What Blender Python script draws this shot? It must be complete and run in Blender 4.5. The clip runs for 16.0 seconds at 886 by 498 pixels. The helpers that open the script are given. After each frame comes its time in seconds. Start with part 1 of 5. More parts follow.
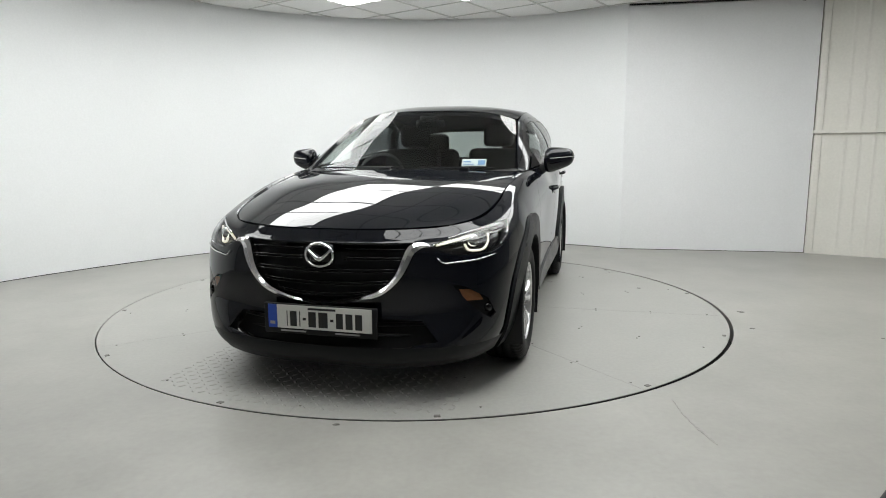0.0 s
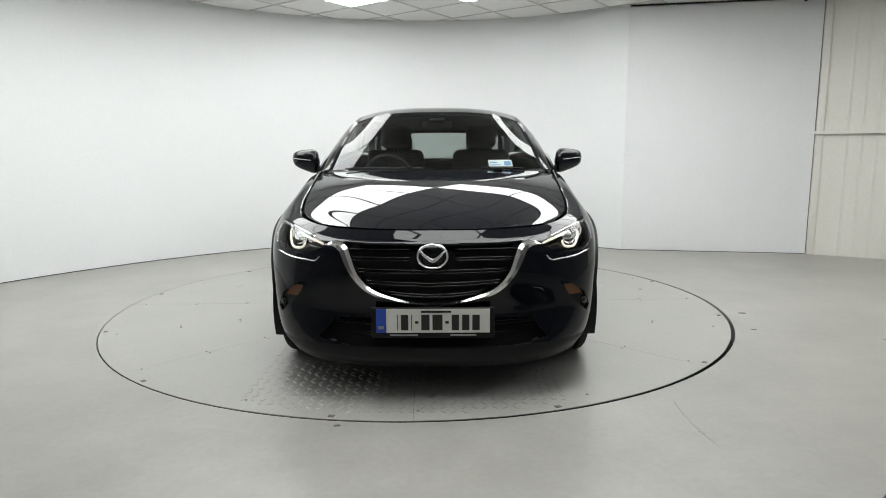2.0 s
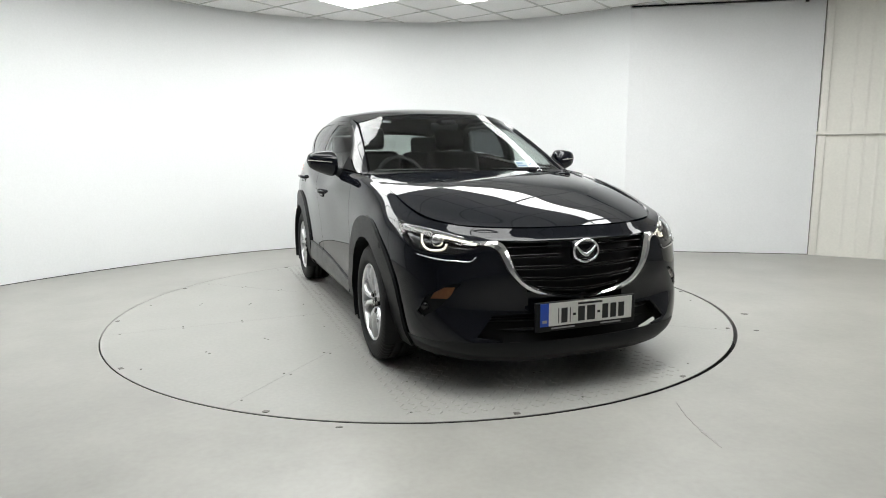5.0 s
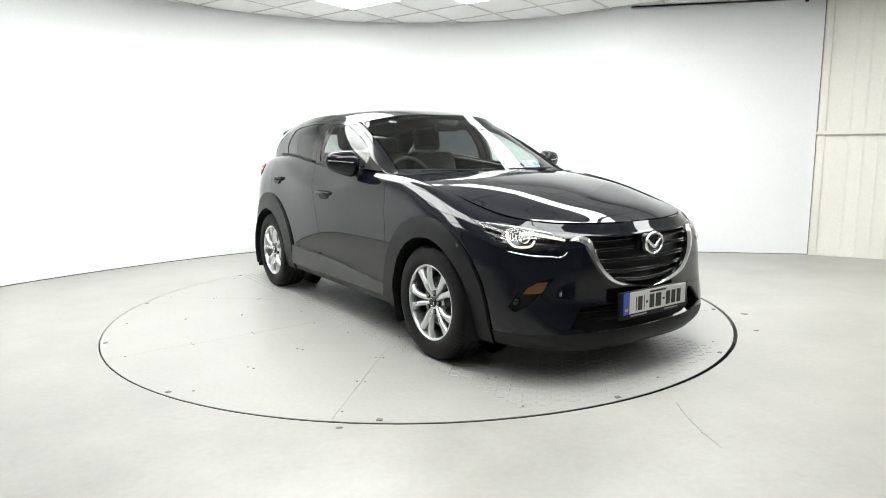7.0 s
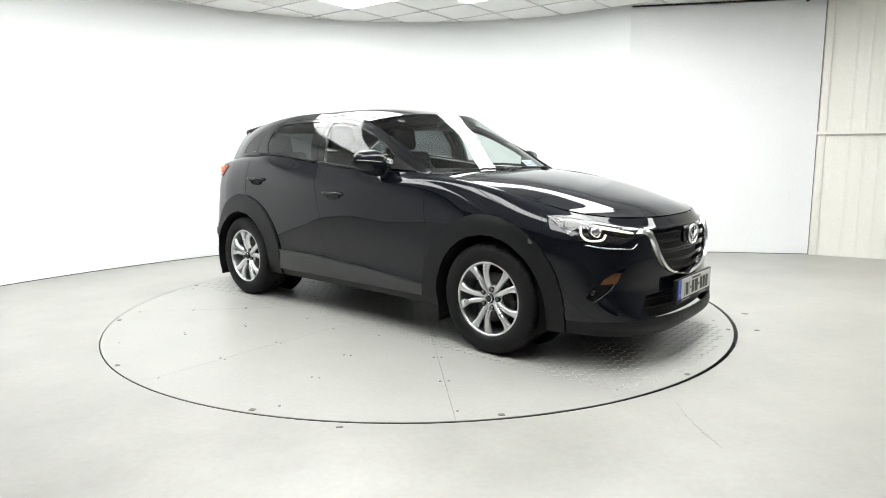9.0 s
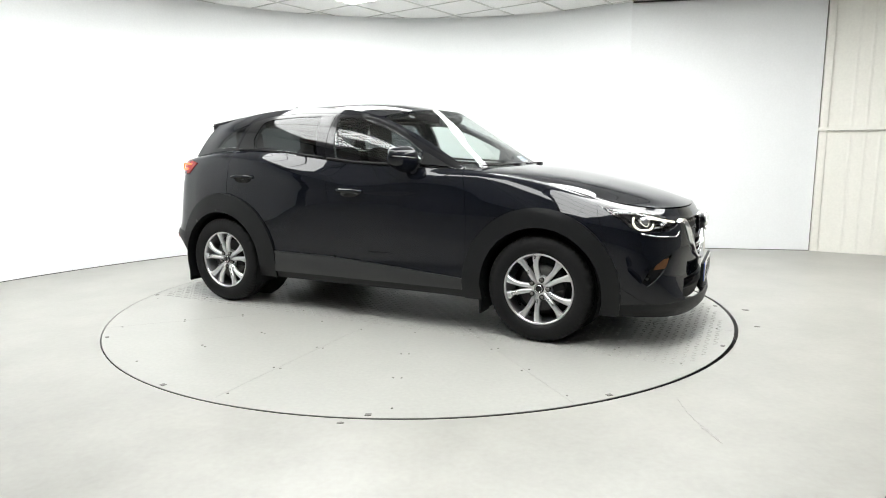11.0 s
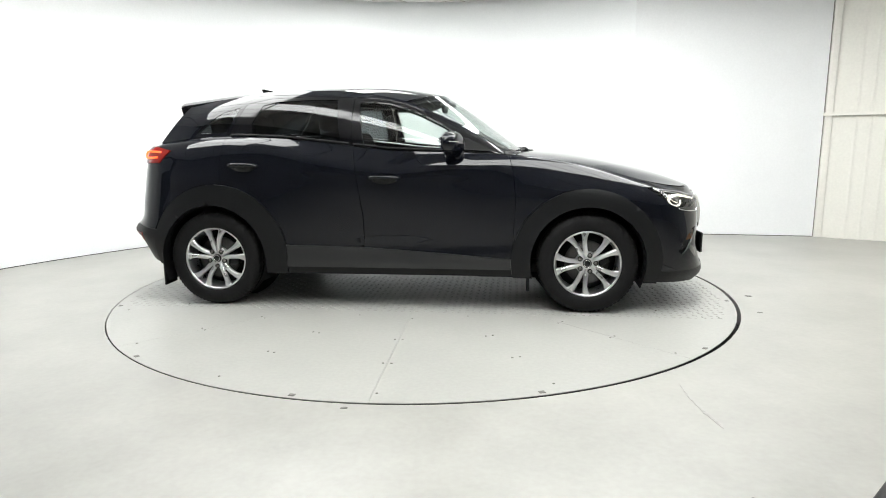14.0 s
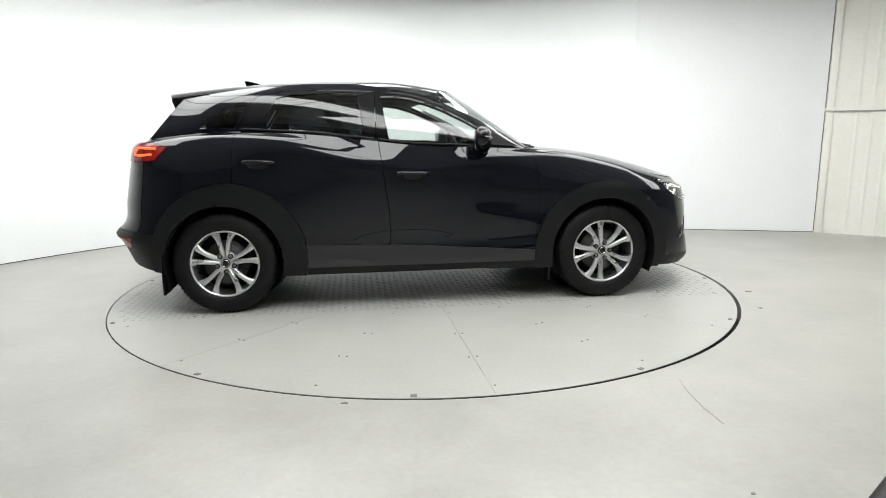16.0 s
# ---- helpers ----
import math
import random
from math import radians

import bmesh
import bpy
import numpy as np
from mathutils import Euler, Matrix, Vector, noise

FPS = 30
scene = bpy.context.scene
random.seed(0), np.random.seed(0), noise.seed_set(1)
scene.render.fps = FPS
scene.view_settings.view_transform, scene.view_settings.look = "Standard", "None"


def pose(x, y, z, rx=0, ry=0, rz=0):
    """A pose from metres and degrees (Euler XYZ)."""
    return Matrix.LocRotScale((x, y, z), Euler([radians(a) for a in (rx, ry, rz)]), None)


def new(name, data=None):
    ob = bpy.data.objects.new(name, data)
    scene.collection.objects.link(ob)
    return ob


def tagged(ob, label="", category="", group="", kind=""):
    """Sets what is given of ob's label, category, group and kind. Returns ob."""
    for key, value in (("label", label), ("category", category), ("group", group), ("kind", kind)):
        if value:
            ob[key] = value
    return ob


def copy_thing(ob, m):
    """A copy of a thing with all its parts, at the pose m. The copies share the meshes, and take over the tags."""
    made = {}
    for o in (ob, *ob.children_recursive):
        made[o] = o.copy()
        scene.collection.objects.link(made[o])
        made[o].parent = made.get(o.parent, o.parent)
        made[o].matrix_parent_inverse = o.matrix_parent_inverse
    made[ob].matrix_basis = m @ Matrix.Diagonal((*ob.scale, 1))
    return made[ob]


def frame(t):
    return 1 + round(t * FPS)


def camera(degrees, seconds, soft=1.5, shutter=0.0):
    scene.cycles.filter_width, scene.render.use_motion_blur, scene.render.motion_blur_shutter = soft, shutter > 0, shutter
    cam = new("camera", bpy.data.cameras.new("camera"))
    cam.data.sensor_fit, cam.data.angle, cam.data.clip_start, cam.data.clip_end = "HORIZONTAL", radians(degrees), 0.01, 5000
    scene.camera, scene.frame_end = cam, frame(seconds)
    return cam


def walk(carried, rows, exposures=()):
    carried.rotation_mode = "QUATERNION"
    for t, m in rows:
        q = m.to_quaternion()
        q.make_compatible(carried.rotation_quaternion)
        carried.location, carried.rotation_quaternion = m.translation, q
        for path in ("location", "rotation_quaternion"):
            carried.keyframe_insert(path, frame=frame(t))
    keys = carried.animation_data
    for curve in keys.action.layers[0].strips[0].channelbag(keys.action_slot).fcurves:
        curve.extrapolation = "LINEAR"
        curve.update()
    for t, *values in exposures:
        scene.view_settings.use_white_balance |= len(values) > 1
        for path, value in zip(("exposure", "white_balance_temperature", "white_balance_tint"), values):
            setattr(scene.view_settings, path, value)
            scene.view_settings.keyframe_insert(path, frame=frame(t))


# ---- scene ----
from mathutils.kdtree import KDTree

cam = camera(70.7, 16.0, soft=1.0)
EYE = (0.0, -4.864, 1.158)
# seconds, pitch, yaw, roll in degrees
GAZE = [
    (0.0, -8.69, -2.28, -0.26),
    (0.5, -8.65, -2.27, -0.29),
    (1.0, -8.61, -2.25, -0.30),
    (1.5, -8.63, -2.21, -0.30),
    (2.0, -8.60, -2.18, -0.27),
    (2.5, -8.61, -2.14, -0.27),
    (3.0, -8.55, -2.09, -0.29),
    (3.5, -8.52, -2.04, -0.32),
    (4.0, -8.50, -2.02, -0.37),
    (6.5, -8.45, -2.02, -0.43),
    (7.0, -8.44, -2.03, -0.47),
    (7.5, -8.44, -2.04, -0.48),
    (8.0, -8.42, -2.05, -0.48),
    (8.5, -8.42, -2.05, -0.47),
    (9.0, -8.48, -2.00, -0.43),
    (11.5, -8.97, -1.90, -0.43),
    (12.0, -9.15, -1.83, -0.48),
    (12.5, -9.35, -1.81, -0.54),
    (13.0, -9.55, -1.78, -0.55),
    (13.5, -9.83, -1.71, -0.53),
    (14.0, -10.10, -1.66, -0.49),
    (14.5, -10.32, -1.64, -0.47),
    (15.0, -10.42, -1.63, -0.47),
    (15.5, -10.47, -1.62, -0.48),
    (16.0, -10.52, -1.62, -0.48),
]


def gaze(pitch, yaw, roll):
    return pose(*EYE, 90, 0, yaw) @ pose(0, 0, 0, pitch, 0, 0) @ pose(0, 0, 0, 0, 0, roll)


walk(cam, [(t, gaze(p, y, r)) for t, p, y, r in GAZE], [(0.0, -0.71), (4.2, -0.71), (6.3, 0.1), (12.0, 0.08), (14.5, 0.03), (16.0, -0.14)])

# ---- light: a grey sky outside, lamps are the ceiling panels ----
world = bpy.data.worlds.new("world")
scene.world = world
world.use_nodes = True
world.node_tree.nodes["Background"].inputs[0].default_value = (0.5, 0.55, 0.6, 1)
world.node_tree.nodes["Background"].inputs[1].default_value = 0.05

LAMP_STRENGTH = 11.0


# ---- materials ----
def material(name, colour, rough=0.5, metal=0.0, grain=0.0, scale=20.0, bump=0.0, coat=0.0, rough_var=0.0,
             stain=0.0, stain_scale=1.2, glow=None, glow_strength=0.0, spec=0.5):
    m = bpy.data.materials.new(name)
    m.use_nodes = True
    nt = m.node_tree
    b = nt.nodes["Principled BSDF"]
    b.inputs["Base Color"].default_value = (*colour, 1)
    b.inputs["Roughness"].default_value = rough
    b.inputs["Metallic"].default_value = metal
    b.inputs["Coat Weight"].default_value = coat
    b.inputs["Coat Roughness"].default_value = 0.015
    b.inputs["Coat IOR"].default_value = 1.45
    b.inputs["Specular IOR Level"].default_value = spec
    if glow:
        b.inputs["Emission Color"].default_value = (*glow, 1)
        b.inputs["Emission Strength"].default_value = glow_strength
    if not (grain or bump or stain or rough_var):
        return m
    tc = nt.nodes.new("ShaderNodeTexCoord")
    fine = nt.nodes.new("ShaderNodeTexNoise")
    fine.inputs["Scale"].default_value = scale
    fine.inputs["Detail"].default_value = 6
    nt.links.new(tc.outputs["Object"], fine.inputs["Vector"])
    big = nt.nodes.new("ShaderNodeTexNoise")
    big.inputs["Scale"].default_value = stain_scale
    big.inputs["Detail"].default_value = 5
    big.inputs["Roughness"].default_value = 0.65
    nt.links.new(tc.outputs["Object"], big.inputs["Vector"])
    out = None
    for node, amount, lo, hi in ((fine, grain, 0.3, 0.7), (big, stain, 0.2, 0.8)):
        if not amount:
            continue
        ramp = nt.nodes.new("ShaderNodeMapRange")
        ramp.inputs[1].default_value, ramp.inputs[2].default_value = lo, hi
        ramp.inputs[3].default_value, ramp.inputs[4].default_value = 1 - amount, 1 + amount * 0.4
        nt.links.new(node.outputs["Fac"], ramp.inputs[0])
        mix = nt.nodes.new("ShaderNodeMix")
        mix.data_type, mix.blend_type = "RGBA", "MULTIPLY"
        mix.inputs[0].default_value = 1
        if out is None:
            mix.inputs[6].default_value = (*colour, 1)
        else:
            nt.links.new(out, mix.inputs[6])
        nt.links.new(ramp.outputs[0], mix.inputs[7])
        out = mix.outputs[2]
    if out is not None:
        nt.links.new(out, b.inputs["Base Color"])
    if rough_var:
        rr = nt.nodes.new("ShaderNodeMapRange")
        rr.inputs[1].default_value, rr.inputs[2].default_value = 0.3, 0.7
        rr.inputs[3].default_value, rr.inputs[4].default_value = max(0.02, rough - rough_var), rough + rough_var
        nt.links.new(big.outputs["Fac"], rr.inputs[0])
        nt.links.new(rr.outputs[0], b.inputs["Roughness"])
    if bump:
        bp = nt.nodes.new("ShaderNodeBump")
        bp.inputs["Strength"].default_value = bump
        bp.inputs["Distance"].default_value = 0.004
        nt.links.new(fine.outputs["Fac"], bp.inputs["Height"])
        nt.links.new(bp.outputs[0], b.inputs["Normal"])
    return m


def glass(name, tint, rough=0.01):
    """Thin pane: clear light, tinted, with a gloss that grows at grazing angles, alike from both sides."""
    m = bpy.data.materials.new(name)
    m.use_nodes = True
    nt = m.node_tree
    nt.nodes.remove(nt.nodes["Principled BSDF"])
    clear = nt.nodes.new("ShaderNodeBsdfTransparent")
    clear.inputs[0].default_value = (*tint, 1)
    gloss = nt.nodes.new("ShaderNodeBsdfGlossy")
    gloss.inputs["Roughness"].default_value = rough
    facing = nt.nodes.new("ShaderNodeLayerWeight")
    facing.inputs["Blend"].default_value = 0.5
    steep = nt.nodes.new("ShaderNodeMath")
    steep.operation = "POWER"
    steep.inputs[1].default_value = 5.0
    gain = nt.nodes.new("ShaderNodeMath")
    gain.operation = "MULTIPLY_ADD"
    gain.inputs[1].default_value, gain.inputs[2].default_value = 0.9, 0.06
    mix = nt.nodes.new("ShaderNodeMixShader")
    nt.links.new(facing.outputs["Facing"], steep.inputs[0])
    nt.links.new(steep.outputs[0], gain.inputs[0])
    nt.links.new(gain.outputs[0], mix.inputs[0])
    nt.links.new(clear.outputs[0], mix.inputs[1])
    nt.links.new(gloss.outputs[0], mix.inputs[2])
    nt.links.new(mix.outputs[0], nt.nodes["Material Output"].inputs[0])
    return m


M_WALL = material("white_wall_paint", (0.83, 0.845, 0.85), 0.6, grain=0.03, scale=60, bump=0.06, stain=0.03, stain_scale=0.8)
M_PANELWALL = material("white_panel_paint", (0.83, 0.84, 0.85), 0.5, grain=0.03, scale=50, bump=0.05, stain=0.04)
M_CREAM = material("cream_cladding_paint", (0.78, 0.765, 0.71), 0.55, grain=0.04, scale=40, bump=0.08, stain=0.06)
M_GREY = material("dark_block_wall", (0.3, 0.3, 0.305), 0.8, grain=0.15, scale=25, bump=0.2, stain=0.2)
M_CEIL = material("ceiling_tile", (0.86, 0.86, 0.85), 0.85, grain=0.08, scale=90, bump=0.25, stain=0.04)
M_TBAR = material("ceiling_bar_metal", (0.62, 0.62, 0.60), 0.4, grain=0.05, scale=30, stain=0.05)
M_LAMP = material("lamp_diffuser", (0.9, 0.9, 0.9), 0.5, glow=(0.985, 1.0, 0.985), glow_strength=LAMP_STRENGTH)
M_FLOOR = material("pale_floor_paint", (0.328, 0.323, 0.299), 0.33, grain=0.05, scale=35, bump=0.05,
                   stain=0.26, stain_scale=1.2)
M_TABLE = material("pale_turntable_paint", (0.33, 0.329, 0.307), 0.36, grain=0.06, scale=45, bump=0.06,
                   stain=0.10, stain_scale=1.6)
M_DARK = material("dark_gap", (0.02, 0.02, 0.02), 0.8, grain=0.3, scale=40)
M_SCUFF = material("scuffed_steel", (0.16, 0.155, 0.14), 0.5, metal=0.3, grain=0.4, scale=80, bump=0.2)
M_STEEL = material("bare_steel", (0.42, 0.41, 0.38), 0.4, metal=0.8, grain=0.3, scale=70)
M_PAINT = material("blue_black_car_paint", (0.0042, 0.0050, 0.0080), 0.3, coat=1.0, grain=0.15, scale=900, spec=0.0)
M_CLAD = material("charcoal_plastic", (0.0065, 0.007, 0.0078), 0.45, spec=0.25, grain=0.15, scale=400, bump=0.12, rough_var=0.06, stain=0.1, stain_scale=4)
# paler than M_CLAD: the light the door strips catch is put into the colour
M_TRIM = material("satin_charcoal_trim_lit", (0.02, 0.0205, 0.0215), 0.33, spec=0.5, grain=0.12, scale=400, bump=0.08, rough_var=0.05, stain_scale=5)
M_BLACK = material("matt_black_plastic", (0.005, 0.005, 0.006), 0.5, spec=0.25, grain=0.2, scale=200, bump=0.08)
M_GLOSSBLACK = material("gloss_black_plastic", (0.004, 0.004, 0.005), 0.12, grain=0.1, scale=300)
M_CHROME = material("chrome", (0.82, 0.82, 0.83), 0.13, metal=1.0, rough_var=0.03, stain_scale=12)
M_ALLOY = material("silver_alloy", (0.66, 0.66, 0.67), 0.3, metal=0.95, grain=0.06, scale=150, rough_var=0.05, stain_scale=9)
M_RUBBER = material("tyre_rubber", (0.007, 0.007, 0.0075), 0.62, spec=0.22, grain=0.25, scale=90, bump=0.25, stain=0.25, stain_scale=6)
M_FABRIC = material("dark_seat_fabric", (0.009, 0.009, 0.010), 0.85, grain=0.3, scale=300, bump=0.3)
M_GLASS = glass("clear_car_glass", (0.80, 0.85, 0.83))
M_SCREEN = glass("windscreen_glass", (0.78, 0.84, 0.82))
M_REARGLASS = glass("rear_glass", (0.42, 0.45, 0.44))
M_PRIVACY = glass("privacy_glass", (0.10, 0.11, 0.115))
M_LENS = glass("lamp_lens", (0.93, 0.94, 0.95))
M_REDLENS = material("red_lamp_lens", (0.20, 0.008, 0.006), 0.2, coat=0.1, grain=0.1, scale=120)
M_REDGLOW = material("lit_red_lamp", (0.5, 0.02, 0.01), 0.3, glow=(1.0, 0.14, 0.02), glow_strength=1.7)
M_AMBER = material("amber_lens", (0.26, 0.12, 0.06), 0.15, coat=1.0, grain=0.1, scale=100)
M_LED = material("lit_day_lamp", (0.9, 0.9, 0.9), 0.3, glow=(1.0, 0.92, 0.70), glow_strength=1.3)
M_DISC = material("dull_brake_steel", (0.10, 0.098, 0.095), 0.5, metal=0.6, grain=0.3, scale=200, stain=0.3, stain_scale=20)
M_PLATE = material("white_plate", (0.66, 0.66, 0.63), 0.35, grain=0.05, scale=100)
M_BLUE = material("blue_plate_band", (0.02, 0.07, 0.42), 0.35, grain=0.05, scale=100)
M_INK = material("black_plate_ink", (0.012, 0.012, 0.012), 0.4, grain=0.1, scale=200)
M_PALE = material("pale_print", (0.3, 0.3, 0.3), 0.5, grain=0.05, scale=200)
M_PAPER = material("paper_disc", (0.75, 0.76, 0.78), 0.6, grain=0.05, scale=150)
M_PRINT = material("blue_print", (0.18, 0.32, 0.6), 0.6, grain=0.1, scale=150)
M_MIRROR = material("mirror_glass", (0.9, 0.9, 0.9), 0.02, metal=1.0)


# ---- mesh helpers ----
def mesh_ob(name, bm, mat, parent=None, smooth=True):
    me = bpy.data.meshes.new(name)
    bm.to_mesh(me)
    bm.free()
    if mat:
        me.materials.append(mat)
    if smooth:
        me.polygons.foreach_set("use_smooth", [True] * len(me.polygons))
    ob = new(name, me)
    if parent:
        ob.parent = parent
    return ob


def part(name, bm, mat, parent, label="", smooth=True):
    ob = mesh_ob(name, bm, mat, parent, smooth)
    return tagged(ob, label) if label else ob


def flat(ob):
    ob.data.polygons.foreach_set("use_smooth", [False] * len(ob.data.polygons))
    return ob


def box_bm(x0, y0, z0, x1, y1, z1, bevel=0.0, seg=2):
    bm = bmesh.new()
    bmesh.ops.create_cube(bm, size=1)
    for v in bm.verts:
        v.co = Vector(((x0 + x1) / 2 + v.co.x * (x1 - x0), (y0 + y1) / 2 + v.co.y * (y1 - y0), (z0 + z1) / 2 + v.co.z * (z1 - z0)))
    if bevel:
        bmesh.ops.bevel(bm, geom=list(bm.edges), offset=bevel, segments=seg, affect="EDGES", profile=0.5)
    return bm


def cyl_bm(r0, r1, z0, z1, n=24, cap=True):
    bm = bmesh.new()
    bmesh.ops.create_cone(bm, cap_ends=cap, segments=n, radius1=r0, radius2=r1, depth=z1 - z0)
    bmesh.ops.translate(bm, verts=bm.verts, vec=(0, 0, (z0 + z1) / 2))
    return bm


def grid_bm(P, close_u=False, flip=False):
    """A sheet through an array of points, shape (n, m, 3)."""
    bm = bmesh.new()
    n, m = P.shape[:2]
    V = [[bm.verts.new(P[i, j]) for j in range(m)] for i in range(n)]
    for i in range(n if close_u else n - 1):
        for j in range(m - 1):
            a, b = V[i], V[(i + 1) % n]
            q = (a[j], b[j], b[j + 1], a[j + 1])
            try:
                bm.faces.new(q[::-1] if flip else q)
            except ValueError:
                pass
    return bm


def revolve_bm(profile, n=64, axis="y"):
    """Profile of (radius, offset) turned about an axis."""
    P = np.zeros((n, len(profile), 3))
    for i in range(n):
        a = 2 * math.pi * i / n
        for j, (r, o) in enumerate(profile):
            P[i, j] = (r * math.cos(a), o, r * math.sin(a)) if axis == "y" else (r * math.cos(a), r * math.sin(a), o)
    return grid_bm(P, close_u=True)


def tube_bm(path, radius, n=8, squash=1.0):
    """A tube along a path; radius: a number, or one for each point."""
    path = [Vector(p) for p in path]
    rad = radius if isinstance(radius, (list, tuple, np.ndarray)) else [radius] * len(path)
    P = np.zeros((len(path), n, 3))
    for i, p in enumerate(path):
        t = (path[min(i + 1, len(path) - 1)] - path[max(i - 1, 0)]).normalized()
        a = t.cross(Vector((0, 0, 1)))
        if a.length < 1e-3:
            a = t.cross(Vector((1, 0, 0)))
        a.normalize()
        b = a.cross(t)
        for k in range(n):
            w = 2 * math.pi * k / n
            P[i, k] = p + a * math.cos(w) * rad[i] * squash + b * math.sin(w) * rad[i]
    bm = grid_bm(np.concatenate([P, P[:, :1]], axis=1))
    bmesh.ops.remove_doubles(bm, verts=bm.verts, dist=1e-6)
    bmesh.ops.holes_fill(bm, edges=[e for e in bm.edges if e.is_boundary], sides=n)
    bmesh.ops.recalc_face_normals(bm, faces=bm.faces)
    return bm


def join_bm(*bms):
    out = bms[0]
    for b in bms[1:]:
        me = bpy.data.meshes.new("join")
        b.to_mesh(me)
        b.free()
        out.from_mesh(me)
        bpy.data.meshes.remove(me)
    return out


def slab_bm(outline, z0, z1):
    """A flat plate with a given outline in x and y."""
    bm = bmesh.new()
    lo = [bm.verts.new((x, y, z0)) for x, y in outline]
    hi = [bm.verts.new((x, y, z1)) for x, y in outline]
    n = len(lo)
    bm.faces.new(lo[::-1])
    bm.faces.new(hi)
    for i in range(n):
        bm.faces.new((lo[i], lo[(i + 1) % n], hi[(i + 1) % n], hi[i]))
    return bm


def hermite(knots, P, t):
    """Smooth curve through P (k, ...) at the knots, for many t."""
    knots, P, t = np.asarray(knots, float), np.asarray(P, float), np.asarray(t, float)
    k = len(knots)
    d = np.diff(P, axis=0) / np.diff(knots).reshape(-1, *[1] * (P.ndim - 1))
    m = np.empty_like(P)
    m[0], m[-1] = d[0], d[-1]
    for i in range(1, k - 1):
        h0, h1 = knots[i] - knots[i - 1], knots[i + 1] - knots[i]
        m[i] = (d[i - 1] * h1 + d[i] * h0) / (h0 + h1)
    i = np.clip(np.searchsorted(knots, t, side="right") - 1, 0, k - 2)
    h = knots[i + 1] - knots[i]
    s = (t - knots[i]) / h
    sh = (len(t),) + (1,) * (P.ndim - 1)
    s, h = s.reshape(sh), h.reshape(sh)
    return ((2 * s ** 3 - 3 * s ** 2 + 1) * P[i] + (s ** 3 - 2 * s ** 2 + s) * h * m[i]
            + (3 * s ** 2 - 2 * s ** 3) * P[i + 1] + (s ** 3 - s ** 2) * h * m[i + 1])

# ---- the room ----
CEIL = 2.85
ARC = (0.0, -0.3, 3.79)
GRID_TURN = -38.0
E1 = Vector((math.cos(radians(GRID_TURN)), math.sin(radians(GRID_TURN)), 0))
E2 = Vector((-E1.y, E1.x, 0))
CELL = 0.6


def wall_bm(line, z0, z1, thick):
    """An upright wall along a plan line, its face on the line and its body to the left of the way."""
    pts = [Vector((x, y)) for x, y in line]
    outer = []
    for i, p in enumerate(pts):
        d = (pts[min(i + 1, len(pts) - 1)] - pts[max(i - 1, 0)]).normalized()
        outer.append(p + Vector((-d.y, d.x)) * thick)
    P = np.array([[(p.x, p.y, z0), (p.x, p.y, z1), (o.x, o.y, z1), (o.x, o.y, z0), (p.x, p.y, z0)] for p, o in zip(pts, outer)])
    bm = grid_bm(P)
    bmesh.ops.remove_doubles(bm, verts=bm.verts, dist=1e-5)
    bmesh.ops.holes_fill(bm, edges=[e for e in bm.edges if e.is_boundary], sides=8)
    bmesh.ops.recalc_face_normals(bm, faces=bm.faces)
    for e in bm.edges:
        e.smooth = e.calc_face_angle(0) < 0.5
    return bm


